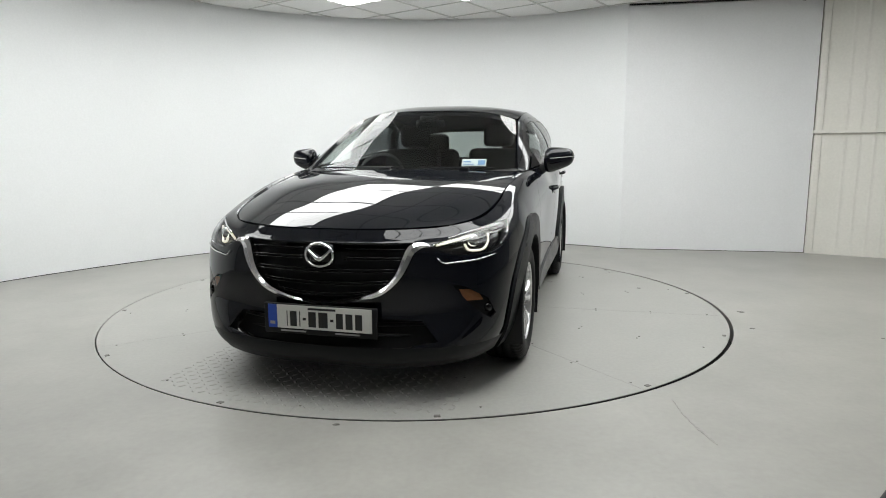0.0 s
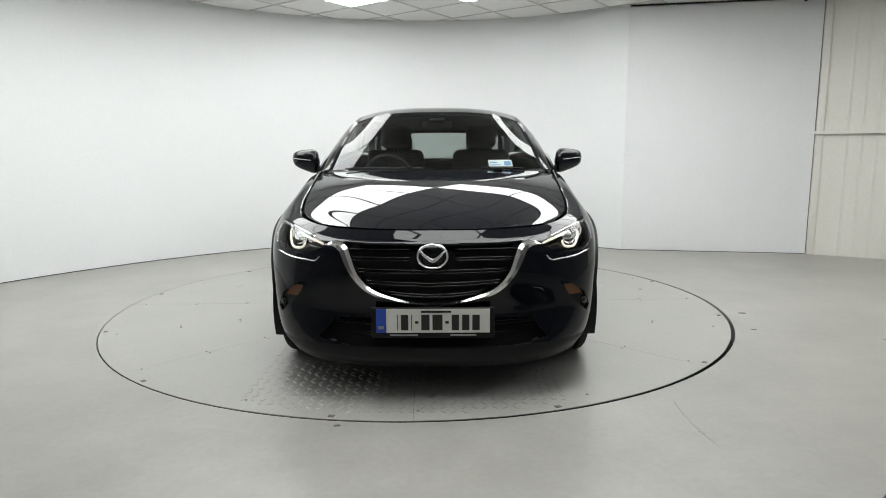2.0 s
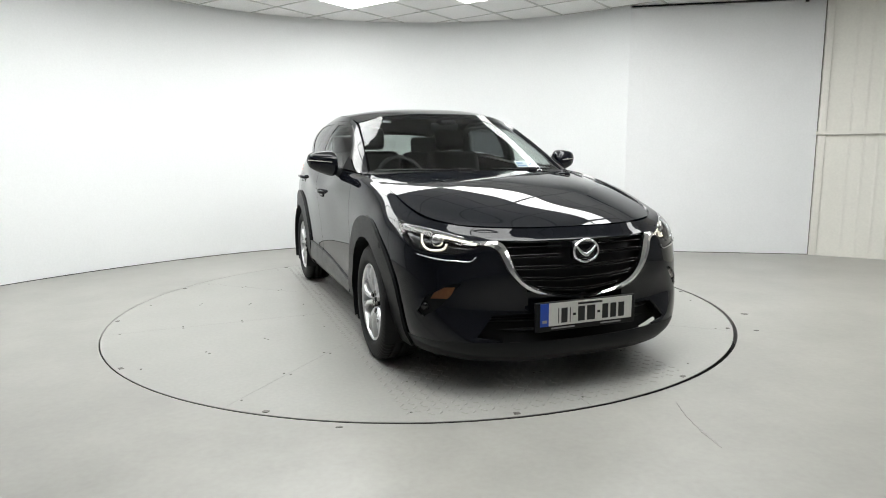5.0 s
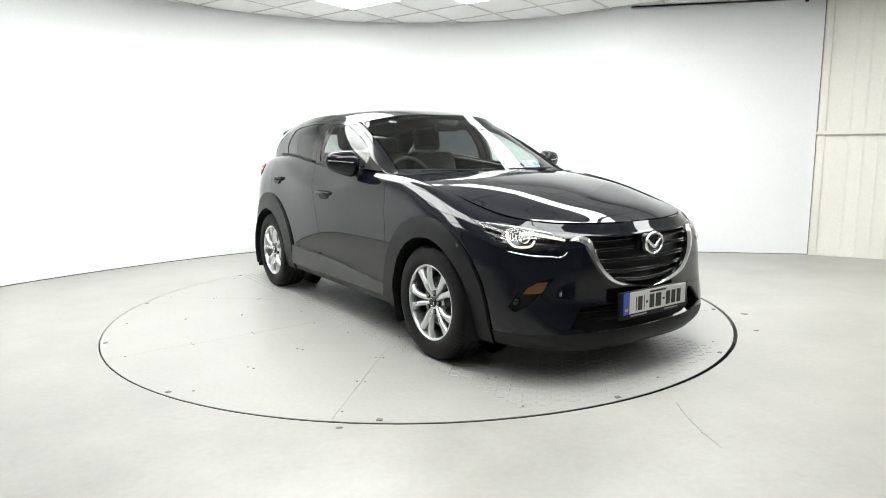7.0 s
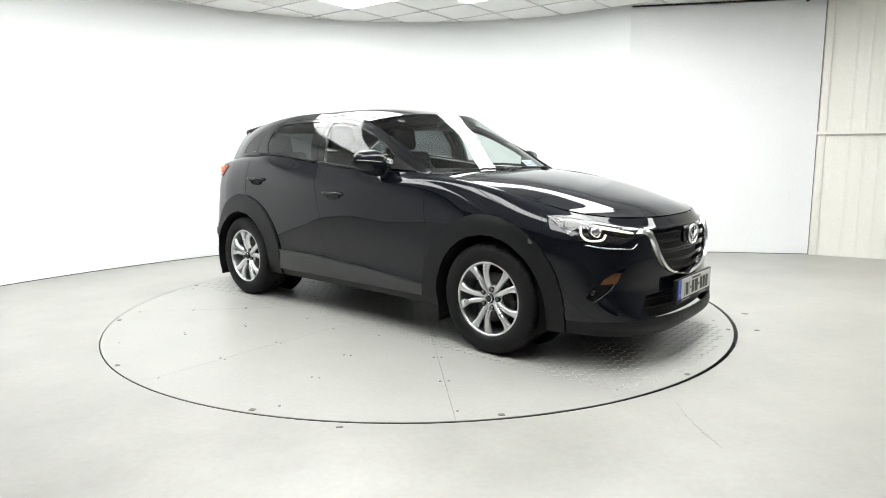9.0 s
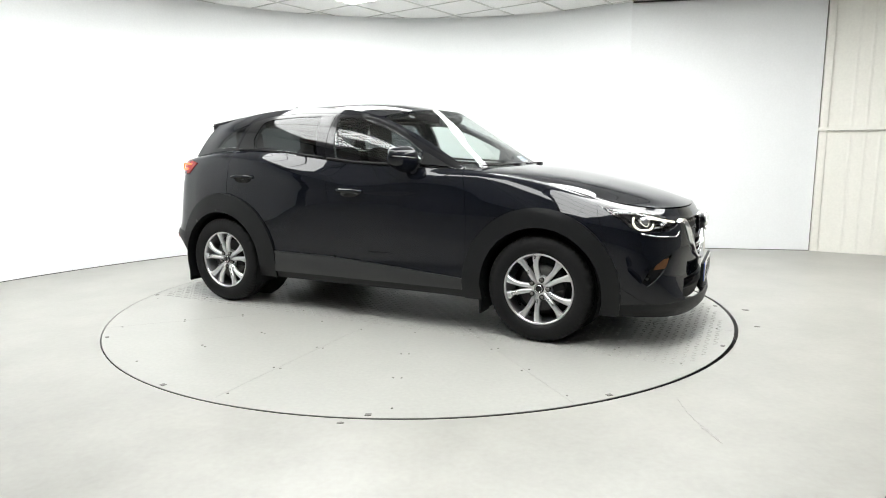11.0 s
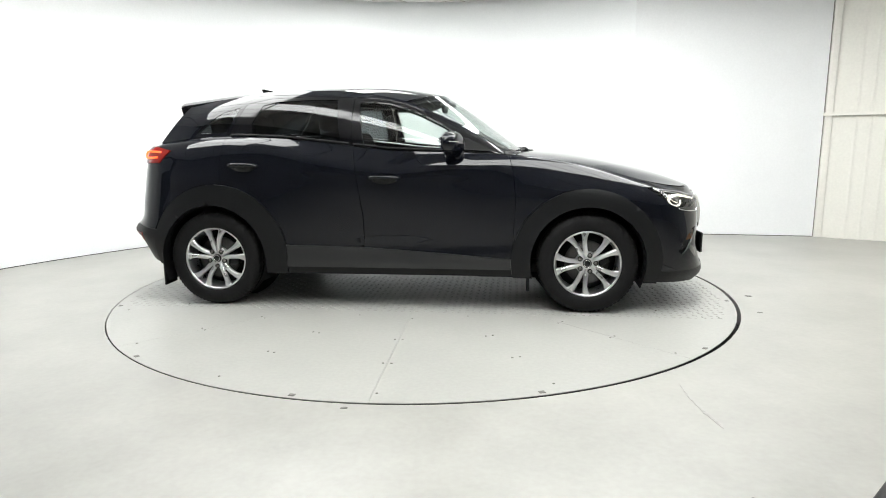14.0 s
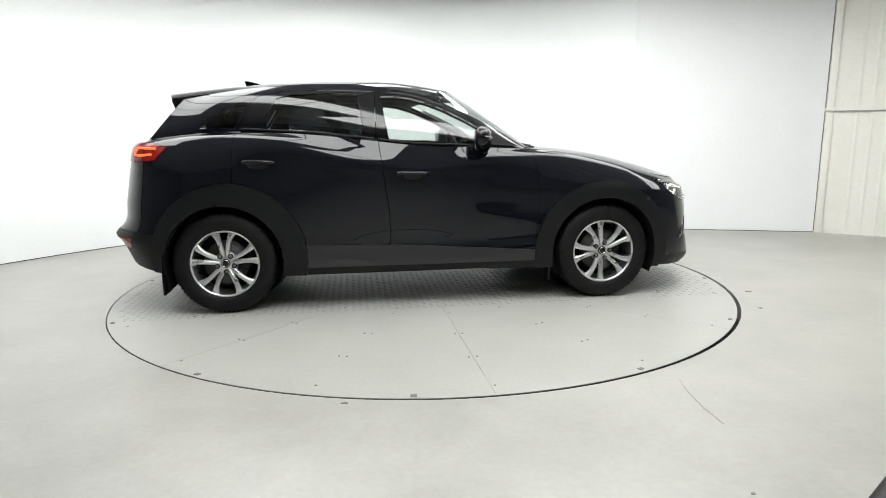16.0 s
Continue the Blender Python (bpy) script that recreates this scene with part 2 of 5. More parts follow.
def build_room():
    cx, cy, r = ARC
    arc = []
    for a in np.linspace(166, 49.6, 90):
        rr = r + 0.000264 * max(0, a - 130) ** 2
        arc.append((cx + rr * math.cos(radians(a)), cy + rr * math.sin(radians(a))))
    d = Vector(arc[0]) - Vector(arc[1])
    far = Vector(arc[0]) + d.normalized() * 3.0
    arc = [(far.x, far.y)] + arc
    curved = mesh_ob("wall_curved", wall_bm(arc, 0, CEIL + 0.02, 0.1), M_WALL)
    tagged(curved, "seamless curved white painted studio wall", "wall", kind="structure")
    east = mesh_ob("wall_flat", wall_bm([(2.452, 2.582), (4.470, 2.1356)], 0.006, CEIL - 0.02, 0.06), M_PANELWALL, smooth=False)
    tagged(east, "flat white sliding wall panel beside the curved wall", "wall", kind="structure")
    # dark joint at the panel's end and cladding beyond it
    joint = mesh_ob("wall_joint", box_bm(-0.004, 0.012, 0, 0.004, 0.05, CEIL), M_SCUFF, smooth=False)
    joint.matrix_world = pose(4.475, 2.128, 0, 0, 0, -12)
    tagged(joint, "narrow dark joint at the sliding panel's edge", "joint", kind="structure")
    # ribbed cream cladding, upper and lower sheet
    start, way = Vector((4.475, 2.115)), Vector((0.84, -0.543)).normalized()
    side = Vector((-way.y, way.x))
    for k, (z0, z1, out) in enumerate(((0.0, 1.36, 0.012), (1.40, CEIL, 0.0))):
        line, n = [], 150
        for i in range(n + 1):
            s = 3.4 * i / n
            ph = (s % 0.14) / 0.14
            rib = 0.004 if ph < 0.12 else 0.0
            p = start + way * s - side * (rib + out)
            line.append((p.x, p.y))
        sheet = mesh_ob("wall_cladding", wall_bm(line, z0, z1, 0.05), M_CREAM, smooth=False)
        tagged(sheet, "cream ribbed metal cladding sheet", "wall", kind="structure")
    a, b = start - side * 0.045, start + way * 3.4 - side * 0.045
    rail = mesh_ob("trim", wall_bm([(a.x - way.x * 0.03, a.y), (b.x, b.y)], 1.362, 1.398, 0.07), M_CREAM, smooth=False)
    tagged(rail, "cream horizontal cladding rail", "trim", kind="structure")
    post = mesh_ob("column", box_bm(0, -0.035, 0, 0.075, 0.05, CEIL, 0.006), M_CREAM)
    post.matrix_world = pose(4.478, 2.12, 0, 0, 0, -33)
    tagged(post, "cream painted steel corner post", "column", kind="structure")
    # plain walls that close the place
    e = start + way * 3.4
    for name, line in (("wall_east", [(e.x, e.y), (e.x, -8.0)]), ("wall_south", [(e.x, -8.0), (-4.8, -8.0)]), ("wall_west", [(-4.8, -8.0), (-4.8, far.y)])):
        w = mesh_ob(name, wall_bm(line, 0, CEIL, 0.1), M_GREY, smooth=False)
        tagged(w, "plain dark grey painted block wall", "wall", kind="structure")
    # dark track end over the panel
    track = mesh_ob("sliding_track", join_bm(box_bm(-0.16, -0.05, -0.035, 0.16, 0.03, 0.0, 0.004), box_bm(-0.15, -0.02, -0.06, -0.12, 0.0, -0.035)), M_DARK)
    track.matrix_world = pose(4.36, 2.08, CEIL - 0.002, 0, 0, -8)
    tagged(track, "dark steel sliding track end under the ceiling", "track")
    top = mesh_ob("trim", box_bm(0, -0.02, 0, 1.95, 0.0, 0.012), M_DARK, smooth=False)
    top.matrix_world = pose(2.46, 2.575, CEIL - 0.016, 0, 0, -12.5)
    tagged(top, "thin dark gap along the panel's top", "trim", kind="structure")
    # thin dark shadow joint at the foot of the walls
    foot = mesh_ob("baseboard", wall_bm([(x * 0.9985, y * 0.9985) for x, y in arc], 0.0, 0.006, 0.02), M_DARK, smooth=False)
    tagged(foot, "thin dark joint where wall meets floor", "baseboard", kind="structure")
    foot2 = mesh_ob("baseboard", wall_bm([(2.452, 2.579), (4.470, 2.1326)], 0.0, 0.006, 0.02), M_DARK, smooth=False)
    tagged(foot2, "thin dark joint where panel meets floor", "baseboard", kind="structure")


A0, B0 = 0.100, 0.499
# a square loop of long lamps over the turntable with added runs, all laid along E1: first cell (i, j)
# run ends past the loop's corners are unseen lamps, added to brighten the walls
LOOP_AND_ADDED = [(-4, j, True) for j in range(-6, 2)] + [(i, 2, True) for i in range(-2, 9, 2)]
LOOP_AND_ADDED += [(2, j, True) for j in range(-6, 2)] + [(i, -4, True) for i in (-2, 0)]
LIT = {c for i, j, wide in LOOP_AND_ADDED for c in ((i, j), (i + 1, j) if wide else (i, j + 1))}



def build_ceiling():
    bm = box_bm(-5, -8.2, CEIL + 0.012, 8, 4.2, CEIL + 0.05)
    tiles = mesh_ob("ceiling", bm, M_CEIL, smooth=False)
    bm = bmesh.new()
    bm.from_mesh(tiles.data)
    a0, b0 = A0, B0
    verts, faces = [], []
    for i in range(-16, 17):
        for j in range(-16, 14):
            if (i, j) in LIT:
                continue
            c = E1 * (a0 + (i + 0.5) * CELL) + E2 * (b0 + (j + 0.5) * CELL)
            if not (-4.6 < c.x < 7.8 and -8.1 < c.y < 4.1):
                continue
            h, g = 0.288, 0.280
            n = len(verts)
            for s, z in ((h, CEIL + 0.012), (g, CEIL + 0.003)):
                for da, db in ((-1, -1), (1, -1), (1, 1), (-1, 1)):
                    verts.append(c + E1 * da * s + E2 * db * s + Vector((0, 0, z)))
            faces.append((n + 4, n + 7, n + 6, n + 5))
            for k in range(4):
                faces.append((n + k, n + 4 + k, n + 4 + (k + 1) % 4, n + (k + 1) % 4))
    me = bpy.data.meshes.new("tiles")
    me.from_pydata(verts, [], faces)
    bm.from_mesh(me)
    bpy.data.meshes.remove(me)
    bm.to_mesh(tiles.data)
    bm.free()
    tagged(tiles, "white suspended ceiling of square mineral tiles", "ceiling", kind="structure")
    bars = bmesh.new()
    for i in range(-16, 18):
        for along, across, off in ((E2, E1, a0), (E1, E2, b0)):
            c = across * (off + i * CELL)
            b = box_bm(-11, -0.010, CEIL - 0.001, 11, 0.010, CEIL + 0.011)
            ang = math.atan2(along.y, along.x)
            bmesh.ops.transform(b, matrix=Matrix.Translation(c) @ Matrix.Rotation(ang, 4, "Z"), verts=b.verts)
            bars = join_bm(bars, b)
    for axis, val, keep in (((1, 0, 0), -4.9, True), ((1, 0, 0), 7.9, False), ((0, 1, 0), -8.15, True), ((0, 1, 0), 4.15, False)):
        bmesh.ops.bisect_plane(bars, geom=list(bars.verts) + list(bars.edges) + list(bars.faces), dist=1e-5,
                               plane_co=Vector(axis) * val, plane_no=axis, clear_inner=keep, clear_outer=not keep)
    tagged(mesh_ob("ceiling_grid", bars, M_TBAR, smooth=False), "pale metal bars of the suspended ceiling", "ceiling grid", kind="structure")


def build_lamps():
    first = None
    for i, j, wide in LOOP_AND_ADDED:
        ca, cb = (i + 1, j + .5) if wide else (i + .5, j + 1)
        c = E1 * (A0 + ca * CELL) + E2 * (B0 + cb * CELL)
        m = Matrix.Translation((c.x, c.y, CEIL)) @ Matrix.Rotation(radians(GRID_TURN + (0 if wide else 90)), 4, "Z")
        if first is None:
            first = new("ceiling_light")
            tagged(first, "lit long white panel lamp of the ceiling loop and its added ends", "ceiling lamp", group="ceiling lamps")
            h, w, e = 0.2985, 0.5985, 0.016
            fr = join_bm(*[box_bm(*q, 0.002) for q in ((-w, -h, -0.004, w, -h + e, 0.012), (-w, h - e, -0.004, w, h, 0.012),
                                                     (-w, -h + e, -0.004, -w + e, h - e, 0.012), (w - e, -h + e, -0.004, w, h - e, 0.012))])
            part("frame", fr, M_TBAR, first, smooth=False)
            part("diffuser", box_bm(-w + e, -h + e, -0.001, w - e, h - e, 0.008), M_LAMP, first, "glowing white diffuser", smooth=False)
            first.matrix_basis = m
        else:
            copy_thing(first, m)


def build_floor():
    # one sheet with a round opening for the turntable
    n = 128
    rings = []
    for r in (2.271, 2.271, 2.5, 3.2, 4.5, 7.0, 14.0):
        rings.append([(r * math.cos(2 * math.pi * i / n), r * math.sin(2 * math.pi * i / n), 0.0) for i in range(n)])
    # the opening sits a little off the table's centre
    rings[1] = [(x + 0.009, y - 0.003, z) for x, y, z in rings[1]]
    rings[0] = [(x, y, -0.12) for x, y, z in rings[1]]
    bm = grid_bm(np.array(rings).transpose(1, 0, 2), close_u=True)
    for f in bm.faces:
        f.normal_update()
        if f.calc_center_median().z > -0.01 and f.normal.z < 0:
            f.normal_flip()
    floor = mesh_ob("floor", bm, M_FLOOR, smooth=False)
    tagged(floor, "pale grey-beige painted concrete floor with faint scuffs", "floor", kind="structure")
    pit = mesh_ob("pit", cyl_bm(2.32, 2.32, -0.14, -0.121, 96), M_DARK, smooth=False)
    tagged(pit, "dark pit under the turntable", "pit", kind="structure")
    rng = random.Random(4)
    spots = [(2.356, -0.5, 0.018), (1.9, 0.35, 0.012), (-0.365, -2.29, 0.012), (2.21, -0.93, 0.012), (1.05, -3.05, 0.006), (2.9, -1.2, 0.008), (2.45, -1.9, 0.007)]
    for x, y, r in spots:
        out = [(x + r * rng.uniform(0.6, 1.2) * math.cos(a) * 1.6, y + r * rng.uniform(0.6, 1.2) * math.sin(a)) for a in np.linspace(0, 6.28, 11)[:-1]]
        part("spot", slab_bm(out, 0.0002, 0.0022), M_SCUFF, floor, "dark speck trodden into the floor", smooth=False)
    return floor


def build_scuffs(floor):
    rng = random.Random(9)
    scuff = material("worn_floor_paint", (0.332, 0.326, 0.305), 0.45, grain=0.25, scale=60, stain=0.2, stain_scale=5)
    for x0, y0, x1, y1, w in ((1.17, -2.33, 1.19, -2.56, 0.012), (1.19, -2.1, 1.17, -2.33, 0.004)):
        L, R, n = [], [], 9
        for i in range(n):
            t = i / (n - 1)
            ww = w * (0.25 + math.sin(math.pi * t)) * rng.uniform(0.6, 1.2)
            x, y = x0 + (x1 - x0) * t + rng.uniform(-.004, .004), y0 + (y1 - y0) * t
            L.append((x - ww / 2, y))
            R.append((x + ww / 2, y))
        part("scuff", slab_bm(L + R[::-1], 0.0002, 0.0022), scuff, floor, "rubbed streak in the floor paint", smooth=False)


def build_case():
    """The dark rounded case that stands beside the camera."""
    ob = new("equipment_case")
    tagged(ob, "black rounded equipment case with a pale rim on the floor", "case")
    part("body", box_bm(-0.3, -0.36, 0, 0.5, 0, 0.13, 0.05, 4), M_BLACK, ob)
    part("rim", tube_bm([(-0.26, -0.02, 0.105), (0.0, -0.022, 0.112), (0.3, -0.022, 0.112), (0.46, -0.03, 0.105)], 0.007), M_CHROME, ob, "pale metal rim")
    part("handle", tube_bm([(0.02, -0.06, 0.125), (0.06, -0.10, 0.14), (0.16, -0.11, 0.142), (0.22, -0.06, 0.125)], 0.007), M_CHROME, ob, "pale metal handle")
    ob.matrix_basis = pose(1.42, -3.12, 0, 0, 0, 40)



# ---- the turntable ----
R_TABLE = 2.254


def build_turntable():
    ob = new("turntable")
    tagged(ob, "large round pale painted steel car turntable flush with the floor", "turntable")
    part("base", cyl_bm(2.235, 2.235, -0.118, -0.006, 128), M_DARK, ob, smooth=False)
    for k in range(8):
        a0, a1 = radians(-88.5 + 45 * k), radians(-88.5 + 45 * (k + 1))
        g = 0.0009
        out = []
        for i in range(25):
            a = a0 + (a1 - a0) * i / 24
            out.append((R_TABLE * math.cos(a), R_TABLE * math.sin(a)))
        mid = (a0 + a1) / 2
        c = (math.cos(mid) * g * 2.6, math.sin(mid) * g * 2.6)
        out = [(x + c[0], y + c[1]) for x, y in out] + [c]
        bm = slab_bm(out, -0.004, 0.0)
        part("deck_plate", bm, M_TABLE, ob, smooth=False)
    for k in range(16):
        a = radians(-88.5 + 22.5 * k)
        for r in (0.94, 1.37, 1.76, 2.15):
            for s in (-0.022, 0.022) if r in (1.37, 1.76) else (0.02,):
                x, y = r * math.cos(a) - s * math.sin(a), r * math.sin(a) + s * math.cos(a)
                bm = cyl_bm(0.0075, 0.006, -0.004, 0.0022, 8)
                bmesh.ops.translate(bm, verts=bm.verts, vec=(x, y, 0))
                part("bolt", bm, M_SCUFF, ob, smooth=False)
    for a in (-127, -98, -38, -159, 19, 48, 78, 110, 140, 170, -68, -8):
        bm = box_bm(-0.012, -0.015, -0.01, 0.012, 0.015, 0.003, 0.0015, 1)
        bmesh.ops.transform(bm, matrix=Matrix.Rotation(radians(a), 4, "Z") @ Matrix.Translation((2.225, 0, 0)), verts=bm.verts)
        part("edge_tab", bm, M_SCUFF, ob, "dull steel tab at the rim", smooth=False)
    # raised lozenges of the tread plate in the lane where cars stand
    verts, faces = [], []
    n = 0
    for i in range(-46, 47):
        for j in range(-17, 18):
            x, y = i * 0.048, j * 0.048
            if x * x + y * y > 2.18 ** 2 or abs(y) > 0.80:
                continue
            a = radians(45 if (i + j) % 2 else -45)
            c, s = math.cos(a), math.sin(a)
            for px, py, pz in ((-0.021, 0, 0), (0, -0.0085, 0), (0.021, 0, 0), (0, 0.0085, 0), (-0.012, 0, 0.003), (0.012, 0, 0.003)):
                verts.append((x + px * c - py * s, y + px * s + py * c, pz))
            faces += [(n, n + 1, n + 4), (n + 1, n + 5, n + 4), (n + 1, n + 2, n + 5), (n + 2, n + 3, n + 5), (n + 3, n + 4, n + 5), (n + 3, n, n + 4)]
            n += 6
    me = bpy.data.meshes.new("tread")
    me.from_pydata(verts, [], faces)
    me.materials.append(M_TABLE)
    t = new("tread_pattern", me)
    t.parent = ob
    tagged(t, "raised diamond tread on the deck", kind="stuff")
    return ob

# ---- the car: x forward, y to its left, z up; data for one side, y taken as distance from the middle ----
LINES = [
    # underside edge
    [(2.13, 0, .17), (2.105, .35, .17), (2.0, .60, .18), (1.85, .72, .19), (1.63, .775, .20), (1.285, .84, .22), (.9, .83, .23), (.45, .82, .235), (0, .82, .235),
     (-.45, .82, .235), (-.9, .83, .24), (-1.285, .84, .26), (-1.6, .80, .27), (-1.785, .74, .285), (-1.915, .60, .31), (-1.97, .35, .33), (-1.98, 0, .33)],
    # lower lip and sill
    [(2.175, 0, .228), (2.148, .35, .23), (2.035, .63, .248), (1.88, .765, .275), (1.62, .83, .31), (1.285, .875, .33), (.9, .865, .32), (.45, .855, .31), (0, .85, .31),
     (-.45, .85, .31), (-.9, .86, .33), (-1.285, .875, .36), (-1.6, .85, .40), (-1.83, .785, .43), (-1.965, .63, .455), (-2.025, .35, .47), (-2.035, 0, .47)],
    # bumper and lower door
    [(2.12, 0, .42), (2.095, .35, .42), (1.985, .675, .445), (1.85, .80, .467), (1.61, .862, .49), (1.285, .885, .50), (.9, .868, .48), (.45, .855, .46), (0, .853, .46),
     (-.45, .857, .46), (-.9, .868, .48), (-1.285, .885, .52), (-1.6, .865, .53), (-1.84, .80, .53), (-1.985, .65, .54), (-2.05, .35, .54), (-2.06, 0, .54)],
    # waist
    [(2.135, 0, .60), (2.10, .35, .60), (1.995, .635, .61), (1.84, .80, .63), (1.61, .87, .66), (1.285, .882, .68), (.9, .872, .66), (.45, .865, .64), (0, .868, .64),
     (-.45, .872, .66), (-.9, .875, .70), (-1.285, .878, .74), (-1.6, .855, .74), (-1.805, .785, .74), (-1.915, .64, .74), (-1.985, .35, .74), (-1.995, 0, .74)],
    # flank
    [(2.115, 0, .735), (2.08, .35, .735), (1.975, .605, .742), (1.82, .775, .757), (1.60, .85, .79), (1.285, .868, .83), (.9, .868, .86), (.45, .872, .86), (0, .882, .86),
     (-.45, .885, .88), (-.9, .872, .93), (-1.285, .862, .97), (-1.6, .83, .97), (-1.785, .765, .96), (-1.885, .62, .95), (-1.945, .35, .95), (-1.955, 0, .95)],
    # shoulder
    [(2.09, 0, .758), (2.055, .35, .76), (1.94, .585, .776), (1.785, .735, .81), (1.575, .795, .862), (1.285, .80, .945), (.9, .825, 1.0), (.45, .866, .985), (0, .876, .956),
     (-.45, .882, 1.005), (-.9, .855, 1.10), (-1.285, .815, 1.125), (-1.6, .768, 1.11), (-1.78, .72, 1.09), (-1.86, .60, 1.08), (-1.90, .35, 1.075), (-1.91, 0, 1.075)],
    # belt and bonnet edge
    [(2.055, 0, .806), (2.018, .35, .808), (1.895, .567, .819), (1.745, .682, .845), (1.55, .725, .898), (1.285, .735, .97), (.9, .768, 1.035), (.45, .825, 1.062), (0, .838, 1.08),
     (-.45, .825, 1.13), (-.9, .79, 1.175), (-1.285, .755, 1.175), (-1.55, .715, 1.155), (-1.72, .66, 1.135), (-1.78, .55, 1.125), (-1.81, .33, 1.12), (-1.82, 0, 1.12)],
]
NET = np.array([[*row] for row in LINES], float)


def tail_taper(x):
    """The body draws in a little towards its tail."""
    return 1 - .028 * np.clip((-.7 - np.asarray(x)) / 1.0, 0, 1)


NET[:, :, 1] *= tail_taper(NET[:, :, 0])
# the rear bumper stands proud of the panel above it
_ledge = NET[2:3] * .84 + NET[3:4] * .16
_ledge[0, 13:, 0] += [.008, .02, .024, .024]
NET = np.concatenate([NET[:3], _ledge, NET[3:]])
# a tight fold just under the shoulder line gives its crease
NET = np.concatenate([NET[:6], NET[6:7] * .86 + NET[5:6] * .14 + np.array([0, .004, 0]) * np.sign(NET[6:7] * [0, 1, 0]), NET[6:]])
_du = np.linalg.norm(np.diff(NET, axis=1), axis=2).mean(axis=0)
U_KNOTS = np.concatenate([[0], np.cumsum(_du)])
_dv = np.linalg.norm(np.diff(NET, axis=0), axis=2).mean(axis=1)
V_KNOTS = np.concatenate([[0], np.cumsum(_dv)])


def skin(us, vs):
    """Points of the body side at running lengths us (round the car) and vs (up)."""
    head = NET[:, 1:2] * np.array([1, -1, 1])
    tail = NET[:, -2:-1] * np.array([1, -1, 1])
    net = np.concatenate([head, NET, tail], axis=1)
    ku = np.concatenate([[-_du[0]], U_KNOTS, [U_KNOTS[-1] + _du[-1]]])
    along = hermite(ku, net.transpose(1, 0, 2), us)
    return hermite(V_KNOTS, along.transpose(1, 0, 2), vs).transpose(1, 0, 2)


NOSE = skin(np.linspace(0, U_KNOTS[5], 140), np.linspace(0, V_KNOTS[-1], 90)).reshape(-1, 3)


def nose(y, z, out=0.0):
    """The point of the nose at a given width and height, set off forwards."""
    p = NOSE[np.argmin((NOSE[:, 1] - abs(y)) ** 2 + (NOSE[:, 2] - z) ** 2)]
    return (p[0] + out, y, z)


def cut(bm, poly, h=(1, 0, 0), closed=True, near=0.06, ok=None):
    """Cuts the sheet along a polyline given in (h, z), seen square to h."""
    h = Vector(h).normalized()
    n = len(poly)
    for i in range(n if closed else n - 1):
        (a0, z0), (a1, z1) = poly[i], poly[(i + 1) % n]
        d = Vector((a1 - a0, z1 - z0))
        if d.length < 1e-6:
            continue
        L = d.length
        d /= L
        faces = []
        for f in bm.faces:
            c = f.calc_center_median()
            if ok and not ok(c):
                continue
            p = Vector((c.dot(h) - a0, c.z - z0))
            s = p.dot(d)
            if -near < s < L + near and abs(p.x * d.y - p.y * d.x) < near:
                faces.append(f)
        geom = set(faces)
        for f in faces:
            geom.update(f.edges)
            geom.update(f.verts)
        no = h * d.y + Vector((0, 0, -d.x))
        bmesh.ops.bisect_plane(bm, geom=list(geom), dist=1e-5, plane_co=h * a0 + Vector((0, 0, z0)), plane_no=no)


def inside(poly, a, z):
    hit = False
    n = len(poly)
    for i in range(n):
        (x0, y0), (x1, y1) = poly[i], poly[(i + 1) % n]
        if (y0 > z) != (y1 > z) and a < (x1 - x0) * (z - y0) / (y1 - y0) + x0:
            hit = not hit
    return hit


def ring(cx, cz, r, n=30, squash=1.0):
    return [(cx + r * math.cos(2 * math.pi * i / n), cz + r * squash * math.sin(2 * math.pi * i / n)) for i in range(n)]


def piece(bm, faces, side=-1, gap=0.0022, flange=0.016, lift=0.0):
    """A panel from some faces of a sheet: with a shut gap, a folded edge, on the given side of the car."""
    out = bmesh.new()
    seen = {}
    bm.normal_update()
    for f in faces:
        vs = []
        for v in f.verts:
            if v not in seen:
                seen[v] = out.verts.new(v.co + v.normal * lift)
            vs.append(seen[v])
        try:
            out.faces.new(vs)
        except ValueError:
            pass
    out.normal_update()
    if gap or flange:
        push = {}
        for v in out.verts:
            be = [e for e in v.link_edges if e.is_boundary]
            if be:
                d = Vector()
                for f in v.link_faces:
                    d += (f.calc_center_median() - v.co).normalized()
                d -= v.normal * d.dot(v.normal)
                t = Vector()
                if len(be) == 2:
                    t = (be[0].other_vert(v).co - be[1].other_vert(v).co).normalized()
                d -= t * d.dot(t)
                if d.length > 1e-6:
                    push[v] = d.normalized() * gap
        for v, d in push.items():
            v.co += d
        if flange:
            edges = [e for e in out.edges if e.is_boundary]
            norm = {v: v.normal.copy() for v in out.verts}
            r = bmesh.ops.extrude_edge_only(out, edges=edges)
            for v in r["geom"]:
                if isinstance(v, bmesh.types.BMVert):
                    near = min((e.other_vert(v) for e in v.link_edges), key=lambda w: (w.co - v.co).length)
                    v.co -= norm.get(near, v.normal) * flange
            for e in edges:
                e.smooth = False
    if side < 0:
        for v in out.verts:
            v.co.y = -v.co.y
        bmesh.ops.reverse_faces(out, faces=out.faces)
    return out


